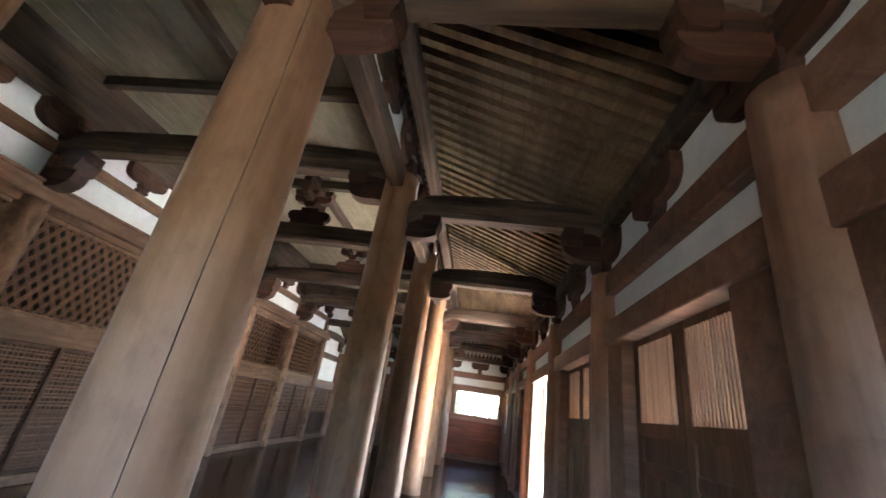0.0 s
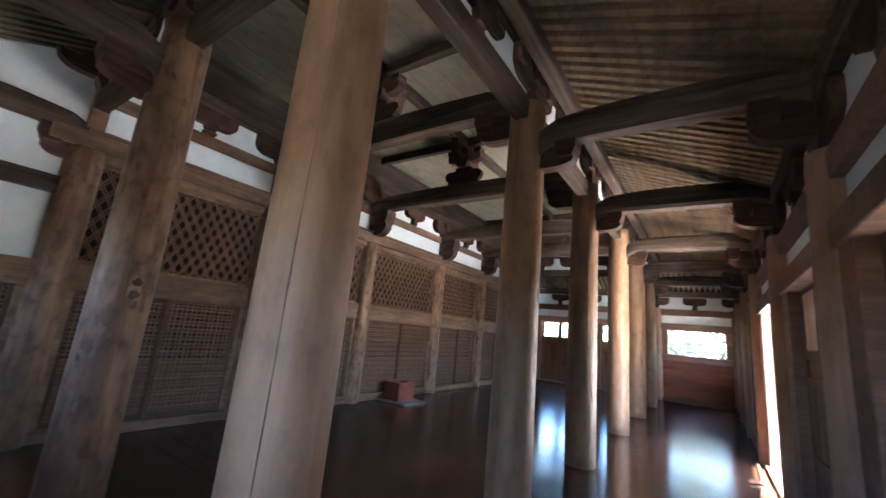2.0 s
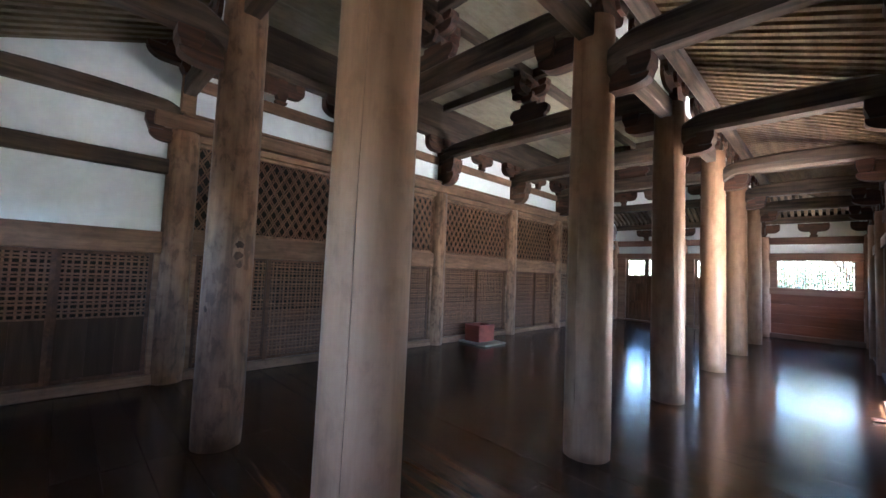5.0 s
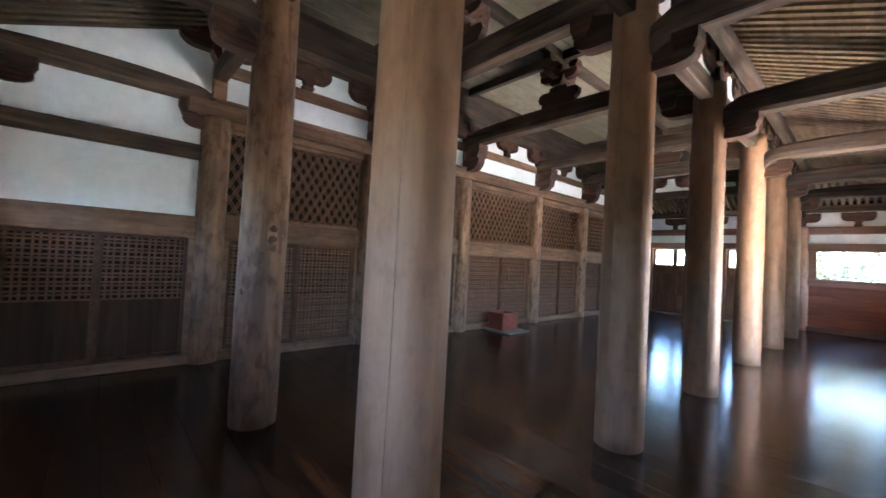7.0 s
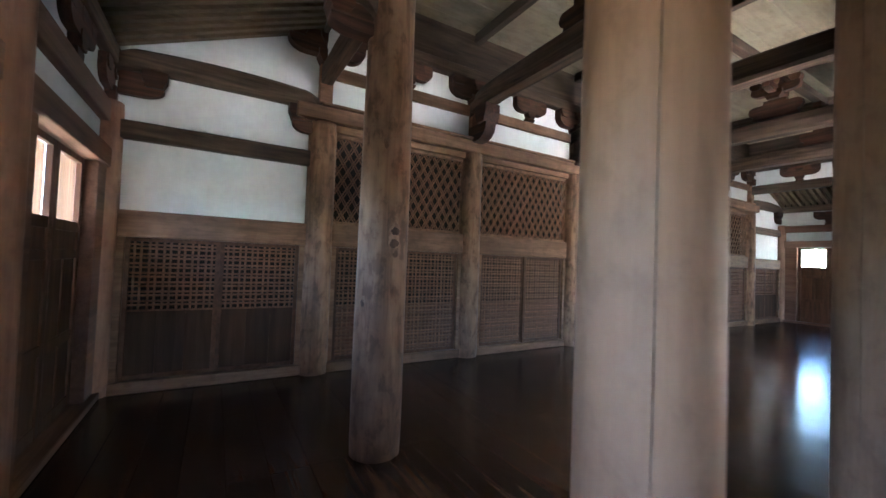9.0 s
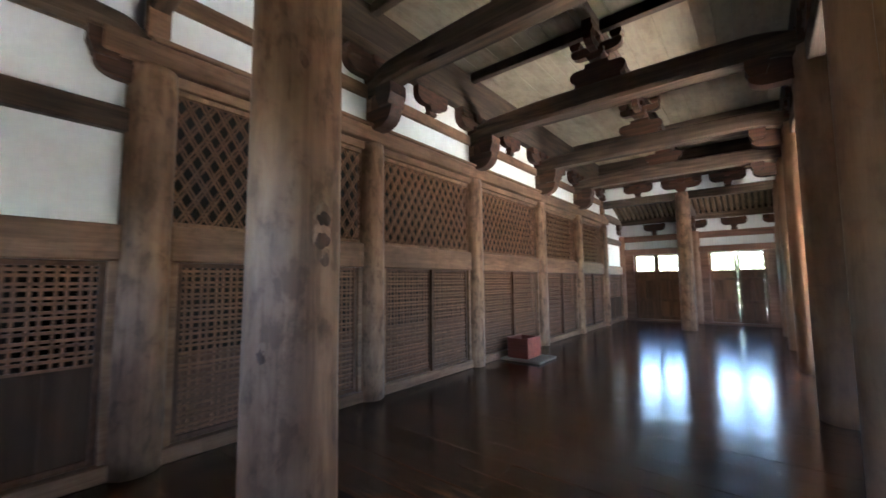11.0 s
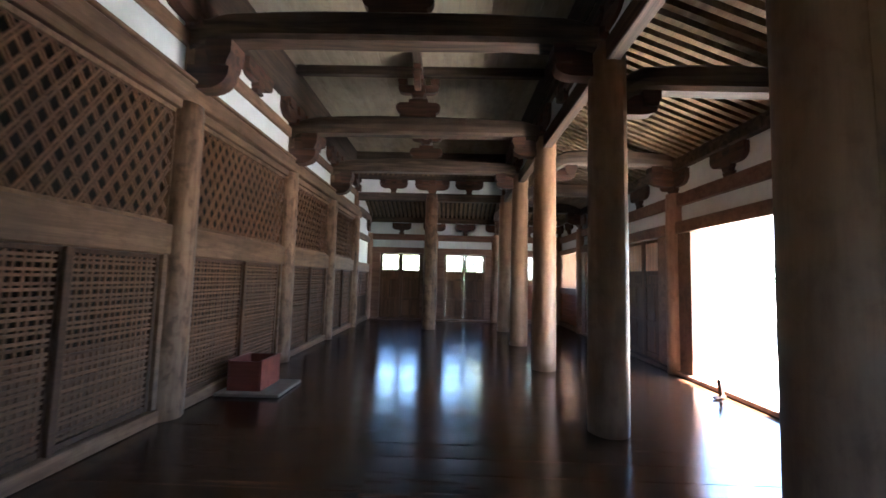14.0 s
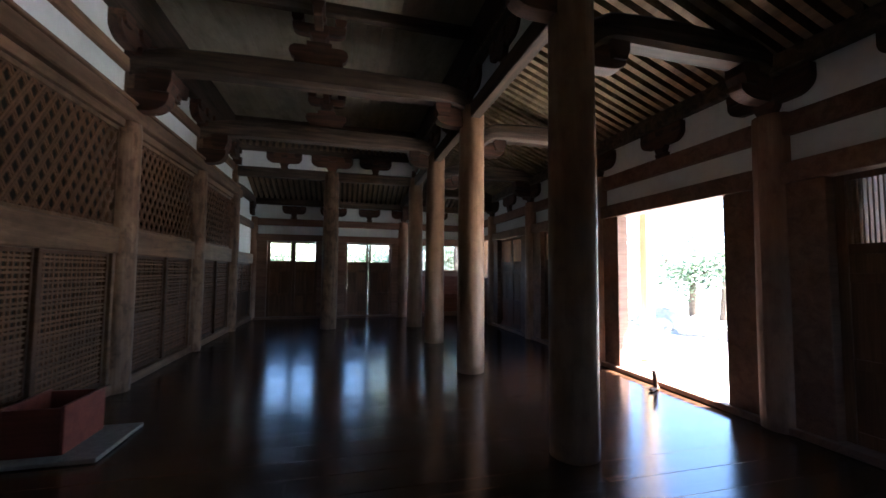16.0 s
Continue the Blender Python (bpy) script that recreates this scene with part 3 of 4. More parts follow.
# ---- inner frame: head ties, brackets, plaster infill and purlins ----
Z_H0, Z_H1, Z_W = 3.80, H_IN + 0.02, 4.44
in_br = bracket_set(0.27, 0.52, Z_W - H_IN, "large dark wooden bracket set on a hall column", "hall brackets")
in_mid = bracket_set(0.20, 0.42, Z_W - Z_H1, "dark wooden bracket strut on the head tie", "hall brackets", stem=0.06)
rows = [("x", XA, list(YC), 0), ("y", YC[0], [XL, XM, XA], 0), ("y", YC[5], [XL, XM, XA], 0)]
for axis, c, cols, _ in rows:
    for a, b in zip(cols, cols[1:]):
        if axis == "x":
            slab("trim_head_tie", c - 0.075, c + 0.075, a + 0.10, b - 0.10, Z_H0, Z_H1, BEAM_Y, 0.012)
            slab("wall_plaster_inner", c - 0.025, c + 0.025, a + 0.02, b - 0.02, Z_H1 + 0.002, Z_W, PLASTER)
            copy_thing(in_mid, pose(c, (a + b) / 2, Z_H1, 0, 0, 90))
        else:
            slab("trim_head_tie", a + 0.10, b - 0.10, c - 0.075, c + 0.075, Z_H0, Z_H1, BEAM_X, 0.012)
            slab("wall_plaster_inner", a + 0.02, b - 0.02, c - 0.025, c + 0.025, Z_H1 + 0.002, Z_W, PLASTER)
            copy_thing(in_mid, pose((a + b) / 2, c, Z_H1))
for y in YC:
    copy_thing(in_br, pose(XA, y, H_IN, 0, 0, 90))
for y in (YC[0], YC[5]):
    copy_thing(in_br, pose(XM, y, H_IN))
for o in (in_br, in_mid):
    for c in o.children:
        bpy.data.objects.remove(c)
    bpy.data.objects.remove(o)
slab("trim_purlin_row", XA - 0.09, XA + 0.09, YC[0] - 0.2, YC[5] + 0.2, Z_W + 0.001, Z_W + 0.17, SOOT_Y, 0.012)
slab("trim_purlin_aisle", XA + 0.22, XA + 0.37, YC[0] - 0.3, YC[5] + 0.3, 4.20, 4.345, BEAM_Y, 0.015)
for y, sg in ((YC[0], -1), (YC[5], 1)):
    slab("trim_purlin_end", XL + 0.1, XA - 0.092, y - 0.09, y + 0.09, Z_W + 0.001, Z_W + 0.17, SOOT_X, 0.012)
# boarded walls from the purlins up to the ceiling
Z_C = 5.30
slab("wall_boards_row", XA - 0.03, XA + 0.03, YC[0], YC[5], Z_W + 0.172, Z_C + 0.1, SOOT_Y)
for y in (YC[0], YC[5]):
    slab("wall_boards_end", XL, XA - 0.032, y - 0.03, y + 0.03, Z_W + 0.172, Z_C + 0.1, SOOT_X)

# nave ceiling of pale boards, with cross ties and a middle purlin
bm = bmesh.new()
nb = 20
for i in range(nb):
    x0 = XL + (XA - XL) * i / nb
    x1 = XL + (XA - XL) * (i + 1) / nb
    dz = 0.004 * (i % 2)
    box(bm, x0 + 0.002, x1 - 0.002, YC[0], YC[5], Z_C + dz, Z_C + 0.03 + dz)
solid("ceiling_nave", bm, CEIL, kind="structure")
slab("roof_cover", XL - 3.3, XA + 0.3, YN - 1.5, YF + 1.5, Z_C + 0.12, Z_C + 0.2, TILE)
XC = (XL + XA) / 2
slab("trim_middle_purlin", XC - 0.07, XC + 0.07, YC[0], YC[5], Z_C - 0.16, Z_C - 0.003, SOOT_Y, 0.012)
for i, y in enumerate(YC[1:-1]):
    for x0, x1 in ((XL + 0.05, XC - 0.072), (XC + 0.072, XA - 0.035)):
        slab("trim_ceiling_tie", x0, x1, y - 0.06, y + 0.06, Z_C - 0.17, Z_C - 0.004, SOOT_X, 0.01)

# nave beams with their struts and corbels
nave_len = XA - XL - 0.10
for k, y in enumerate(YC[1:-1]):
    o = rainbow_beam(nave_len, 3.87, 0.15, 0.30, 0.27, BEAM_X, 3.0 + k, "arched weathered timber tie beam spanning the hall", "nave beams")
    o.matrix_world = pose(XL + 0.05, y, 0)
    # strut in the middle
    st = thing("beam_strut", pose(XC, y, 4.33), "dark carved bracket strut standing on a tie beam", "bracket", "nave struts")
    h = Z_C - 0.16 - 4.33
    half = [(0.24, 0.0), (0.30, 0.03), (0.33, 0.09), (0.32, 0.14), (0.37, 0.17), (0.40, 0.24), (0.385, 0.30), (0.33, 0.335), (0.17, 0.34), (0.17, 0.40)]
    pts = [(-u, z) for u, z in half] + half[::-1]
    part("base_board", prism(bmesh.new(), [(u, z - 0.04) for u, z in pts], -0.05, 0.05), BRACKET, st)
    part("bearing_block", bearing(bmesh.new(), 0, 0, 0.36, 0.52, 0.26, 0.26), BRACKET, st)
    part("cross_arm", lobed_arm(bmesh.new(), 0.36, 0.47, 0.61, -0.06, 0.06, "y"), BRACKET, st)
    part("long_arm", lobed_arm(bmesh.new(), 0.42, 0.47, 0.609, -0.055, 0.055, "x"), BRACKET, st)
    for u, t in ((-0.29, 0), (0.29, 0), (0, 0), (0, -0.34), (0, 0.34)):
        part("small_block", bearing(bmesh.new(), u, t, 0.61, min(h, 0.72), 0.16, 0.16), BRACKET, st)
    if h > 0.72:
        part("cushion", box(bmesh.new(), -0.07, 0.07, -0.44, 0.44, 0.72, h, 0.01), BRACKET, st)
    corbel(pose(XA - 0.17, y, 0, 0, 0, 180), 0.40, 3.68, 3.90, "curved timber corbel under a tie beam's end", "corbels", 0.2)
    corbel(pose(XL + 0.03, y, 0), 0.46, 3.46, 3.88, "curved timber corbel under a tie beam's end", "corbels", 0.24)

# aisle beams along the door wall and at both ends
for k, y in enumerate(YC):
    o = rainbow_beam(D - 0.16, 3.38, 0.15, 0.27, 0.22, BEAM_X, 13.0 + k, "arched dark timber aisle beam joining column and wall", "aisle beams", "aisle_beam")
    o.matrix_world = pose(XA + 0.16, y, 0)
    corbel(pose(XA + 0.17, y, 0), 0.34, 3.27, 3.42, "curved timber corbel under an aisle beam", "corbels")
    corbel(pose(XO - 0.02, y, 0, 0, 0, 180), 0.44, 3.20, 3.43, "curved timber corbel under an aisle beam", "corbels")
for x in (XM, XA):
    for y0_, y1_ in ((YN, YC[0]), (YC[5], YF)):
        o = rainbow_beam(y1_ - y0_ - 0.16, 3.38, 0.15, 0.27, 0.22, BEAM_Y, 23.0 + x + y0_, "arched timber beam across the end aisle", "aisle beams", "aisle_beam", axis="y")
        o.matrix_world = pose(x, y0_ + (0.0 if y0_ == YN else 0.16), 0)
for x in (XM, XA):
    corbel(pose(x, YN + 0.02, 0, 0, 0, 90), 0.42, 3.10, 3.43, "curved timber corbel under an aisle beam", "corbels")
    corbel(pose(x, YF - 0.02, 0, 0, 0, -90), 0.42, 3.10, 3.43, "curved timber corbel under an aisle beam", "corbels")
    corbel(pose(x, YC[0] - 0.17, 0, 0, 0, -90), 0.34, 3.27, 3.42, "curved timber corbel under an aisle beam", "corbels")
    corbel(pose(x, YC[5] + 0.17, 0, 0, 0, 90), 0.34, 3.27, 3.42, "curved timber corbel under an aisle beam", "corbels")

# ---- lattice screen wall at x = XL ----
Z_LO, Z_R0, Z_R1, Z_U1 = 0.13, 1.64, 1.97, 3.20


def grid_panel(w, z0, z1, label, group, split, boarded=False):
    """Sliding lattice panel: bars in pairs both ways; below the split a board closes it from behind. Local x along the wall, y inwards."""
    ob = thing("lattice_panel", Matrix(), label, "screen", group)
    bm = bmesh.new()
    f = 0.045
    for a, b in ((0, f), (w - f, w)):
        box(bm, a, b, -0.018, 0.018, z0, z1, 0.003)
    for a, b in ((z0, z0 + 0.05), (z1 - 0.04, z1)):
        box(bm, f + 0.001, w - f - 0.001, -0.016, 0.016, a, b, 0.003)
    part("panel_frame", bm, LATTICE, ob)
    n = max(4, round((w - 2 * f) / 0.125))
    p = (w - 2 * f) / n
    vb = done(box(bmesh.new(), -0.011, 0.011, -0.008, 0.001, z0 + 0.05, z1 - 0.04), "bar", BAR)
    hb = done(box(bmesh.new(), f, w - f, 0.001, 0.011, -0.0115, 0.0115), "bar", BAR)
    for i in range(n):
        for o in (0.28, 0.72):
            b = new("upright_bar", vb)
            b.parent, b.location = ob, (f + (i + o) * p, 0, 0)
    zz0, zz1 = z0 + 0.05, z1 - 0.04
    m = round((zz1 - zz0) / 0.1)
    q = (zz1 - zz0) / m
    for i in range(m):
        for o in (0.3, 0.7):
            b = new("level_bar", hb)
            b.parent, b.location = ob, (0, 0, zz0 + (i + o) * q)
    if boarded:
        for k in range(3):
            u = f + k * (w - 2 * f) / 3
            part("board", box(bmesh.new(), u + 0.001, u + (w - 2 * f) / 3 - 0.001, 0.0, 0.0125, z0 + 0.051, split), PANELW, ob)
    part("backing_board", box(bmesh.new(), f - 0.01, w - f + 0.01, -0.015, -0.009, z0 + 0.03, split), LATTICE, ob)
    return ob


def diamond_lattice(w, z0, z1, label, group):
    """Fixed screen of crossing slanted bars in pairs inside a frame."""
    ob = thing("diamond_lattice", Matrix(), label, "screen", group)
    f = 0.05
    bm = bmesh.new()
    for a, b in ((0, f), (w - f, w)):
        box(bm, a, b, -0.03, 0.025, z0, z1, 0.004)
    for a, b in ((z0, z0 + 0.04), (z1 - 0.05, z1)):
        box(bm, f + 0.001, w - f - 0.001, -0.028, 0.023, a, b, 0.004)
    part("screen_frame", bm, RAIL, ob)
    u0, u1, b0, b1 = f, w - f, z0 + 0.04, z1 - 0.05
    cot = 1 / math.tan(radians(58.5))
    h = b1 - b0
    pitch = 0.146
    for sg in (1, -1):
        k0 = u0 - h * cot if sg > 0 else u0
        k1 = u1 if sg > 0 else u1 + h * cot
        n = int((k1 - k0) / pitch)
        for i in range(n + 1):
            for o in (0.0, 0.036):
                s = k0 + i * pitch + o
                # line u = s + sg * cot * (z - b0), clipped to the frame
                za, zb = b0, b1
                for lim in (u0, u1):
                    zc = b0 + (lim - s) / (sg * cot)
                    ua = s + sg * cot * (za - b0)
                    if (lim == u0 and ua < u0) or (lim == u1 and ua > u1):
                        za = max(za, zc)
                    ub = s + sg * cot * (zb - b0)
                    if (lim == u0 and ub < u0) or (lim == u1 and ub > u1):
                        zb = min(zb, zc)
                if zb - za < 0.02:
                    continue
                ua, ub = s + sg * cot * (za - b0), s + sg * cot * (zb - b0)
                hw = 0.0108
                y0_, y1_ = (0.0, 0.009) if sg > 0 else (-0.0095, -0.0005)
                part("slanted_bar", prism(bmesh.new(), [(ua - hw, za), (ua + hw, za), (ub + hw, zb), (ub - hw, zb)], y0_, y1_), BAR, ob)
    return ob


WL = Matrix(((0, 1, 0, XL), (1, 0, 0, 0), (0, 0, 1, 0), (0, 0, 0, 1)))   # local x -> world y, local y -> world x
bays_w = [YN, *YC, YF]
for i in range(7):
    a, b = bays_w[i], bays_w[i + 1]
    lo, hi = a + 0.165, b - 0.165
    end = i in (0, 6)
    slab("trim_screen_sill", XL - 0.07, XL + 0.09, lo, hi, 0.003, Z_LO, RAIL, 0.008)
    slab("trim_screen_rail", XL - 0.06, XL + 0.085, lo, hi, Z_R0 + 0.02, Z_R1 if not end else 1.945, RAIL, 0.012)
    for u0, u1 in ((lo, lo + 0.07), (hi - 0.07, hi)):
        slab("trim_screen_post", XL - 0.05, XL + 0.06, u0, u1, Z_LO + 0.001, Z_R0 + 0.018, RAIL, 0.005)
    mid = (a + b) / 2
    pw = (hi - lo - 0.14) / 2
    for u in (lo + 0.07, mid):
        o = grid_panel(pw, Z_LO + 0.004, Z_R0 + 0.016, "brown wooden lattice sliding panel, boarded behind its lower half", "lattice panels", 0.86, end)
        o.matrix_world = WL @ pose(u, 0.005, 0)
    if not end:
        slab("trim_meeting_post", XL + 0.026, XL + 0.065, mid - 0.028, mid + 0.028, Z_LO + 0.001, Z_R0 + 0.018, LATTICE, 0.004)
        o = diamond_lattice(hi - lo + 0.06, Z_R1 + 0.002, Z_U1, "wooden diamond lattice screen in a plain frame", "diamond screens")
        o.matrix_world = WL @ pose(lo - 0.03, 0.0, 0)
        slab("trim_screen_head", XL - 0.05, XL + 0.07, lo - 0.02, hi + 0.02, Z_U1 + 0.001, H_LAT, RAIL, 0.006)
    else:
        # plastered end bay, with a tie beam and an arched beam across it
        slab("wall_plaster_end_bay", XL - 0.05, XL, lo - 0.06, hi + 0.06, 1.947, 2.70, PLASTER)
        slab("trim_end_bay_tie", XL - 0.06, XL + 0.075, lo - 0.05, hi + 0.05, 2.702, 2.90, BEAM_Y, 0.012)
        bm = bmesh.new()
        y_in, y_out = (YC[0], YN) if i == 0 else (YC[5], YF)
        v = []
        for x in (XL - 0.05, XL):
            v.append([bm.verts.new(p) for p in ((x, y_out, 2.902), (x, y_in, 2.902), (x, y_in, ZR + 0.20 + SLOPE * D), (x, y_out, ZR + 0.20))])
        for k in range(4):
            bm.faces.new((v[0][k], v[0][(k + 1) % 4], v[1][(k + 1) % 4], v[1][k]))
        bm.faces.new(v[0])
        bm.faces.new(v[1])
        solid("wall_plaster_gable", bm, PLASTER, kind="structure")
        o = rainbow_beam(hi - lo + 0.30, 3.30, 0.15, 0.24, 0.2, BEAM_Y, 33.0 + i, "arched timber beam let into white plaster", "aisle beams", "aisle_beam", axis="y")
        o.matrix_world = pose(XL, lo - 0.15, 0)
        if i == 0:
            corbel(pose(XL, YN + 0.10, 0, 0, 0, 90), 0.40, 3.17, 3.35, "curved timber corbel under an aisle beam", "corbels", 0.2)
            corbel(pose(XL, YC[0] - 0.10, 0, 0, 0, -90), 0.30, 3.12, 3.35, "curved timber corbel under an aisle beam", "corbels", 0.2)
        else:
            corbel(pose(XL, YF - 0.10, 0, 0, 0, -90), 0.36, 3.10, 3.35, "curved timber corbel under an aisle beam", "corbels", 0.2)
# head beam, plaster strips and tie over the screens
y0_, y1_ = YC[0], YC[5]
slab("trim_screen_head_beam", XL - 0.10, XL + 0.15, y0_ - 0.36, y1_ + 0.36, H_LAT + 0.002, H_LAT + 0.20, RAIL, 0.015)
slab("trim_screen_head_cap", XL - 0.10, XL + 0.172, y0_ - 0.05, y1_ + 0.05, H_LAT + 0.202, H_LAT + 0.245, RAIL, 0.01)
Z_S = H_LAT + 0.245
for a, b in zip(YC, YC[1:]):
    slab("wall_plaster_over_screen", XL - 0.05, XL, a, b, Z_S - 0.05, 4.60, PLASTER)
    slab("trim_over_screen_tie", XL + 0.001, XL + 0.06, a + 0.10, b - 0.10, 3.92, 4.09, RAIL, 0.008)
    ob = bracket_set(0.17, 0.36, 0.385, "dark wooden bracket strut in the plaster over the screens", "screen brackets", stem=0.10)
    ob.matrix_world = pose(XL + 0.04, (a + b) / 2, 4.09, 0, 0, 90)
for k, y in enumerate(YC):
    slab("trim_screen_post_upper", XL - 0.05, XL + 0.11, y - 0.085, y + 0.085, Z_S + 0.002, 4.10, RAIL, 0.01)
    ob = bracket_set(0.26, 0.50, 0.42, "large dark wooden bracket set over a screen column", "screen brackets")
    ob.matrix_world = pose(XL + 0.07, y, 4.06, 0, 0, 90)
slab("trim_screen_purlin", XL - 0.05, XL + 0.14, y0_, y1_, 4.482, 4.66, SOOT_Y, 0.012)
slab("wall_boards_screen", XL - 0.05, XL + 0.0, y0_, y1_, 4.602, Z_C + 0.1, SOOT_Y)

# ---- loose things ----
box_ob = thing("offering_box", pose(-5.29, 7.635, 0.045), "open red-stained wooden box standing on a pale board", "box")
bw, bl, bh, t = 0.21, 0.265, 0.36, 0.022
for nm, (x0, x1, yy0, yy1) in (("side_panel", (-bw, -bw + t, -bl, bl)), ("side_panel", (bw - t, bw, -bl, bl)), ("end_panel", (-bw + t + 0.001, bw - t - 0.001, -bl, -bl + t)), ("end_panel", (-bw + t + 0.001, bw - t - 0.001, bl - t, bl))):
    part(nm, box(bmesh.new(), x0, x1, yy0, yy1, 0.002, bh, 0.004), REDBOX, box_ob)
part("bottom_panel", box(bmesh.new(), -bw + t, bw - t, -bl + t, bl - t, 0.02, 0.04), REDBOX, box_ob)
for x0, x1 in ((-bw - 0.006, -bw + t + 0.004), (bw - t - 0.004, bw + 0.006)):
    part("rim", box(bmesh.new(), x0, x1, -bl - 0.006, bl + 0.006, bh, bh + 0.014, 0.003), REDBOX, box_ob)
solid("plinth_board", box(bmesh.new(), -5.60, -4.81, 7.27, 8.0, 0.006, 0.043, 0.006), MATM, "pale flat board lying on the floor under the box", "board")

wedge = thing("door_stop", pose(0.84, 7.88, 0.008, 0, 0, 25), "small dark wooden door stop on the floor by the sill", "door stop")
part("foot", box(bmesh.new(), -0.11, 0.10, -0.028, 0.028, 0.0, 0.03, 0.005), DOOR, wedge)
part("upright", prism(bmesh.new(), [(0.03, 0.025), (0.075, 0.025), (0.02, 0.24), (-0.015, 0.24)], -0.022, 0.022), DOOR, wedge)

# ---- outside: trees, rocks, veranda post ----
def tree(x, y, h, spread, seed, material, n):
    rnd = random.Random(seed)
    ob = thing("tree", pose(x, y, -0.62), "leafy garden tree with sunlit green crown", "tree", "garden trees")
    bm = bmesh.new()
    limbs = []

    def limb(p, q, r0, r1):
        d = (q - p).normalized()
        a = d.orthogonal().normalized()
        b = d.cross(a)
        rings = []
        for s in range(5):
            c = p.lerp(q, s / 4) + Vector((rnd.uniform(-1, 1), rnd.uniform(-1, 1), 0)) * 0.04 * (0 < s < 4)
            r = r0 + (r1 - r0) * s / 4
            rings.append([bm.verts.new(c + (a * math.cos(k * math.pi / 4) + b * math.sin(k * math.pi / 4)) * r) for k in range(8)])
        for u, v in zip(rings, rings[1:]):
            for k in range(8):
                bm.faces.new((u[k], u[(k + 1) % 8], v[(k + 1) % 8], v[k]))
        bm.faces.new(rings[-1])
    fork = Vector((rnd.uniform(-0.2, 0.2), rnd.uniform(-0.2, 0.2), h * 0.4))
    limb(Vector((0, 0, 0)), fork, 0.17, 0.11)
    for i in range(7):
        a = i * 2.4 + rnd.random()
        tip = fork + Vector((math.cos(a) * spread * rnd.uniform(0.4, 0.9), math.sin(a) * spread * rnd.uniform(0.4, 0.9), h * rnd.uniform(0.1, 0.5)))
        limb(fork, tip, 0.07, 0.02)
        limbs.append((fork, tip))
    part("trunk", bm, BARK, ob, smooth=True)
    vs_, fs_ = [], []
    clumps = []
    for i in range(46):
        p, q = rnd.choice(limbs)
        c = p.lerp(q, rnd.uniform(0.45, 1.15))
        clumps.append((c + Vector((rnd.gauss(0, 0.35), rnd.gauss(0, 0.35), rnd.gauss(0, 0.3))), rnd.uniform(0.25, 0.55)))
    for i in range(n):
        c, r = rnd.choice(clumps)
        p = c + Vector((rnd.gauss(0, r), rnd.gauss(0, r), rnd.gauss(0, r * 0.7)))
        d = Vector((rnd.gauss(0, 1), rnd.gauss(0, 1), rnd.gauss(0, 0.6))).normalized() * rnd.uniform(0.05, 0.11)
        e = d.orthogonal().normalized() * d.length * 0.45
        k = len(vs_)
        vs_ += [p - d, p + e, p + d, p - e]
        fs_.append((k, k + 1, k + 2, k + 3))
    me = bpy.data.meshes.new("crown")
    me.from_pydata([tuple(v) for v in vs_], [], fs_)
    me.materials.append(material)
    cr = new("crown", me)
    cr.parent = ob
    return ob


# the last two, tall and dense, are added to shade the north hedge
for k, (x, y, h, sp) in enumerate(((-6.5, 26.5, 4.2, 1.9), (-2.3, 27.4, 4.6, 2.1), (1.0, 26.2, 7.0, 2.6), (4.6, 28.0, 5.0, 2.2), (-10.8, 28.0, 5.0, 2.2), (10.2, 16.0, 4.6, 1.8), (11.5, 10.8, 3.6, 1.6), (13.5, 17.5, 5.5, 2.3), (14.0, 5.0, 5.0, 2.1), (-3.5, -7.0, 4.8, 2.0), (2.0, -7.5, 4.8, 2.0), (2.6, 23.0, 8.5, 3.2), (6.5, 25.0, 9.0, 3.2))):
    tree(x, y, h, sp, 70 + k, LEAF if k % 2 else LEAF2, 5200 if h < 8 else 14000)


def hedge(x, y, length, height, along, seed):
    """A clipped-loose evergreen hedge: thin stems and a mass of small leaves."""
    rnd = random.Random(seed)
    ob = thing("hedge", pose(x, y, -0.62, 0, 0, 0 if along == "x" else 90), "tall dense evergreen hedge at the edge of the garden", "hedge", "garden hedges")
    for i in range(int(length / 1.2)):
        u = -length / 2 + 0.6 + i * 1.2
        part("stem", prism(bmesh.new(), [(u - 0.04, 0), (u + 0.04, 0), (u + 0.02, height * 0.7), (u - 0.02, height * 0.7)], -0.035, 0.035), BARK, ob)
    vs_, fs_ = [], []
    for i in range(int(length * height * 420)):
        z = height * rnd.random()
        top = 1 + 0.12 * math.sin(i % 97)
        p = Vector((rnd.uniform(-length / 2, length / 2), rnd.gauss(0, 0.38), z * top))
        p += Vector((0, 0.5 * noise.noise((p.x * 0.7, z * 0.7, seed)), 0.4 * noise.noise((p.x * 0.5, 3.0, seed))))
        d = Vector((rnd.gauss(0, 1), rnd.gauss(0, 1), rnd.gauss(0, 0.7))).normalized() * rnd.uniform(0.06, 0.12)
        e = d.orthogonal().normalized() * d.length * 0.5
        k = len(vs_)
        vs_ += [p - d, p + e, p + d, p - e]
        fs_.append((k, k + 1, k + 2, k + 3))
    me = bpy.data.meshes.new("foliage")
    me.from_pydata([tuple(v) for v in vs_], [], fs_)
    me.materials.append(LEAF2)
    tagged(new("foliage", me), kind="stuff").parent = ob


hedge(XO + 20.5, 6.0, 14.0, 2.2, "y", 201)
hedge(-1.5, YF + 9.5, 14.0, 2.9, "x", 203)
hedge(-1.0, YN - 8.5, 14.0, 2.8, "x", 204)


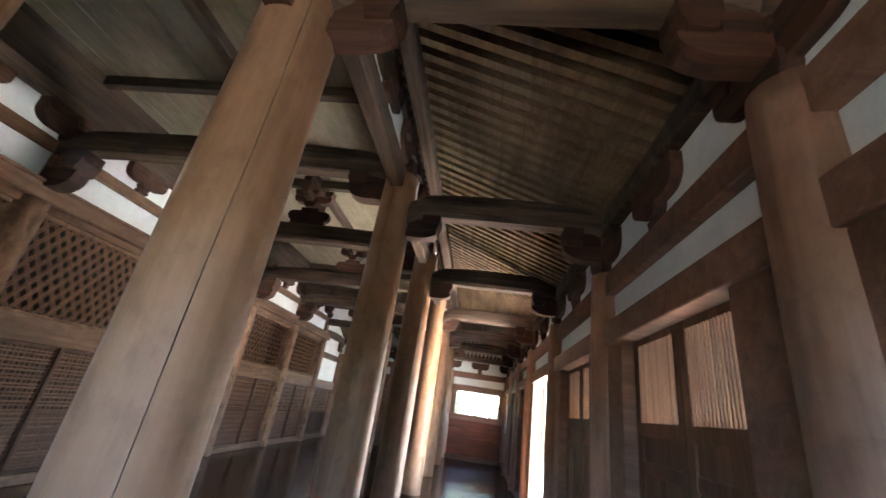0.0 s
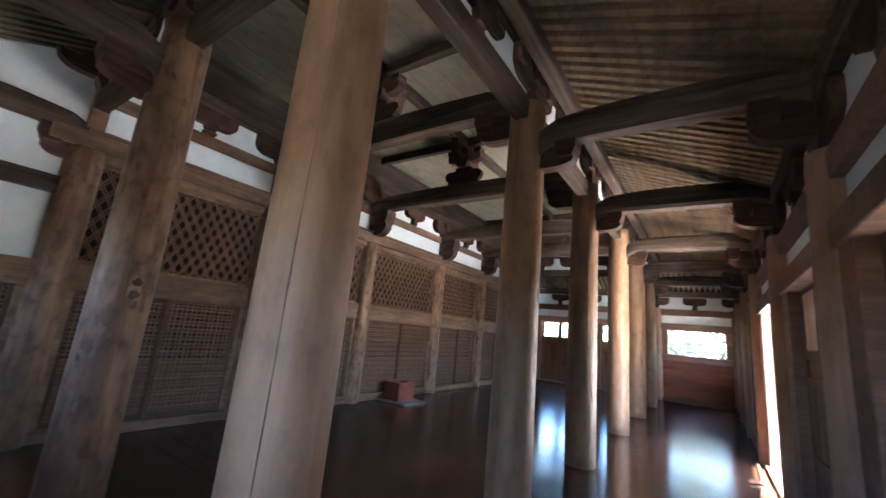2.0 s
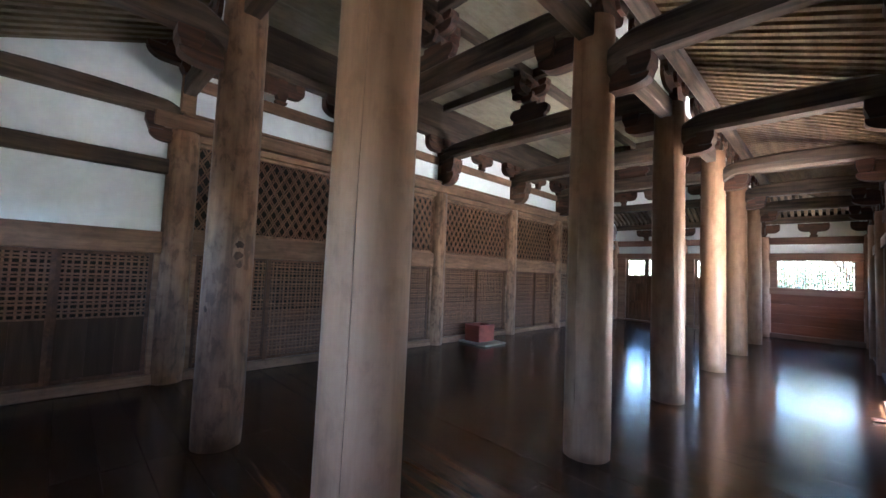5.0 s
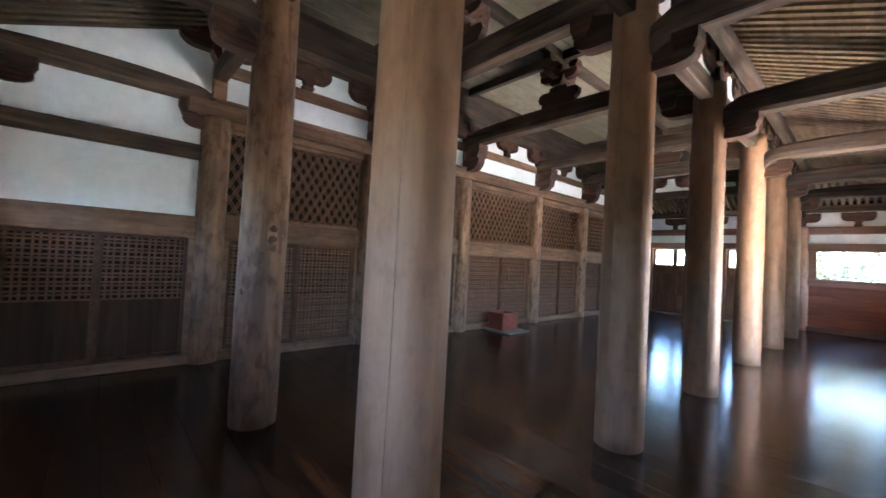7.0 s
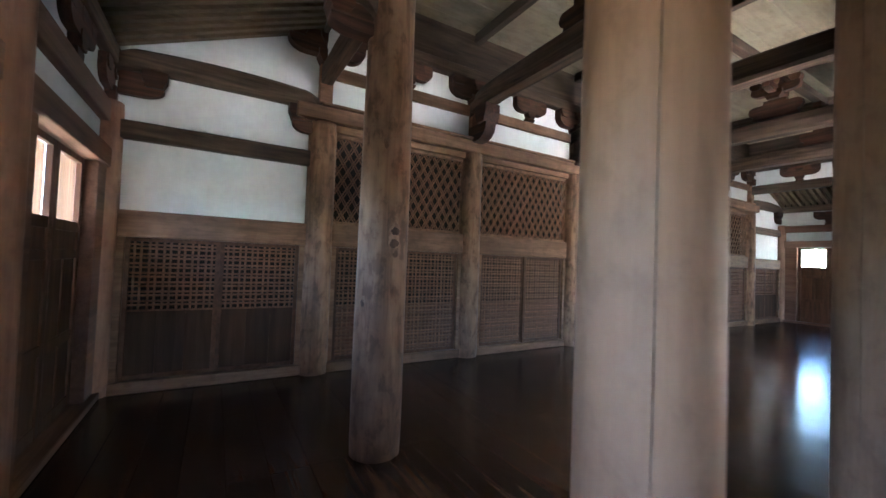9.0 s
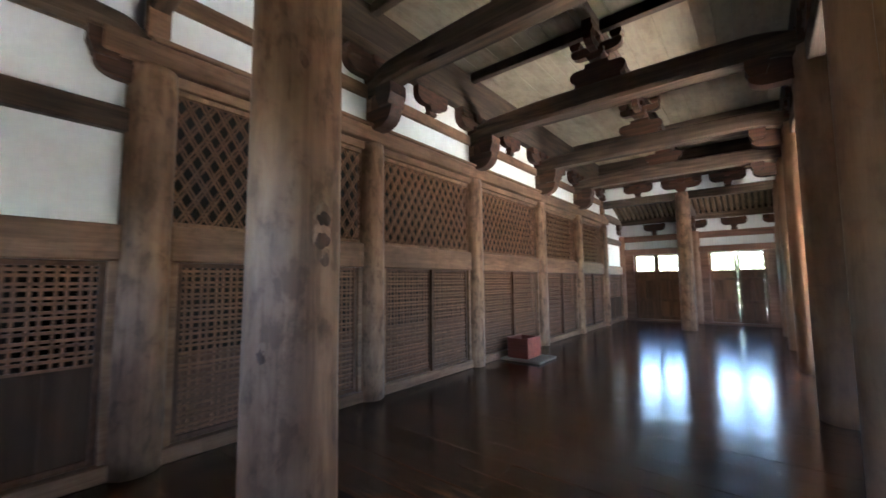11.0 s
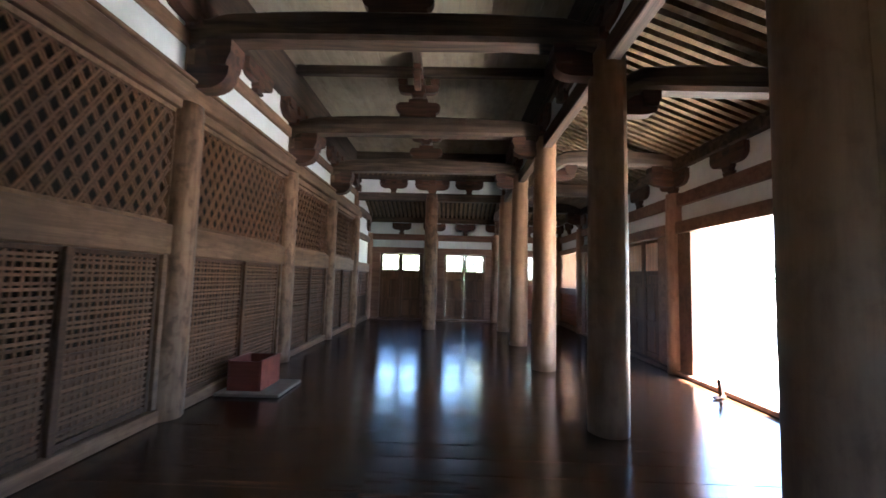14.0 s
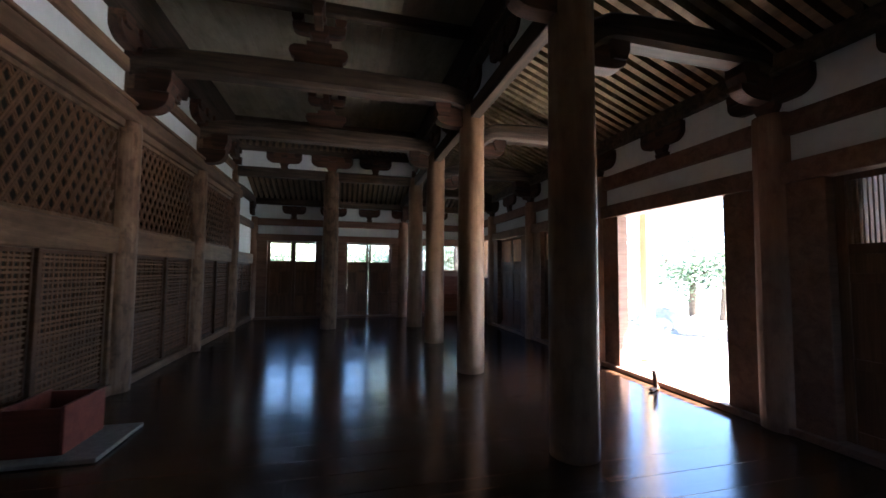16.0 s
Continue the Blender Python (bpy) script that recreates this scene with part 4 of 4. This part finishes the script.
def rock(x, y, r, seed):
    bm = bmesh.new()
    bmesh.ops.create_icosphere(bm, subdivisions=3, radius=r)
    for v in bm.verts:
        q = 1 + 0.35 * noise.noise(v.co * 1.3 / r + Vector((seed * 3.1, 0, 0))) + 0.1 * noise.noise(v.co * 4 / r)
        v.co = Vector((v.co.x * q * 1.3, v.co.y * q, v.co.z * q * 0.75))
    solid("garden_rock", bm, STONE, "rough grey garden rock on pale gravel", "rock", "garden rocks", m=pose(x, y, -0.62 + r * 0.35))


for k, (x, y, r) in enumerate(((9.0, 14.6, 0.6), (8.4, 15.9, 0.45), (9.6, 17.0, 0.7), (8.9, 13.4, 0.35), (10.2, 14.2, 0.5), (9.4, 18.6, 0.5))):
    rock(x, y, r, k)
post = thing("eave_post", pose(XO + 1.45, 9.9, -0.62), "sunlit yellowish wooden post under the eaves", "post")
part("shaft", box(bmesh.new(), -0.09, 0.09, -0.09, 0.09, 0.12, 3.80, 0.012), POST, post)
part("base_stone", box(bmesh.new(), -0.2, 0.2, -0.2, 0.2, 0.0, 0.12, 0.03), STONE, post)

# ---- floorboards, laid across the hall ----
rnd = random.Random(5)
pitch = 0.27
count = int((YF - YN + 0.3) / pitch)
stops = [XL - 0.06, XM, XA, XO + 0.14]
meshes = {}
for x0, x1 in zip(stops, stops[1:]):
    bm = bmesh.new()
    w = pitch / 2 - 0.0015
    n = 9
    rows_ = []
    for i in range(n + 1):
        u = -w + 2 * w * (0.0, 0.012, 0.15, 0.3, 0.43, 0.57, 0.7, 0.85, 0.988, 1.0)[i]
        z = -0.00022 * (u / w) ** 2 - (0.0008 if i in (0, n) else 0)
        rows_.append([bm.verts.new((x0 + 0.001, u, z)), bm.verts.new((x1 - 0.001, u, z))])
    for a, b in zip(rows_, rows_[1:]):
        bm.faces.new((a[0], a[1], b[1], b[0]))
    lo = [bm.verts.new((x, u, -0.034)) for x, u in ((x0 + 0.001, -w), (x1 - 0.001, -w), (x1 - 0.001, w), (x0 + 0.001, w))]
    bm.faces.new((rows_[0][0], lo[0], lo[1], rows_[0][1]))
    bm.faces.new((rows_[n][1], lo[2], lo[3], rows_[n][0]))
    meshes[x0] = done(bm, "floorboard", FLOORM)
for i in range(count):
    y = YN - 0.15 + (i + 0.5) * pitch
    for x0 in stops[:-1]:
        b = new("floorboard", meshes[x0])
        b.parent = SUB
        b.matrix_world = pose(0, y, rnd.uniform(-0.0005, 0.0005), rnd.uniform(-0.42, 0.42), rnd.uniform(-0.02, 0.02), 0)
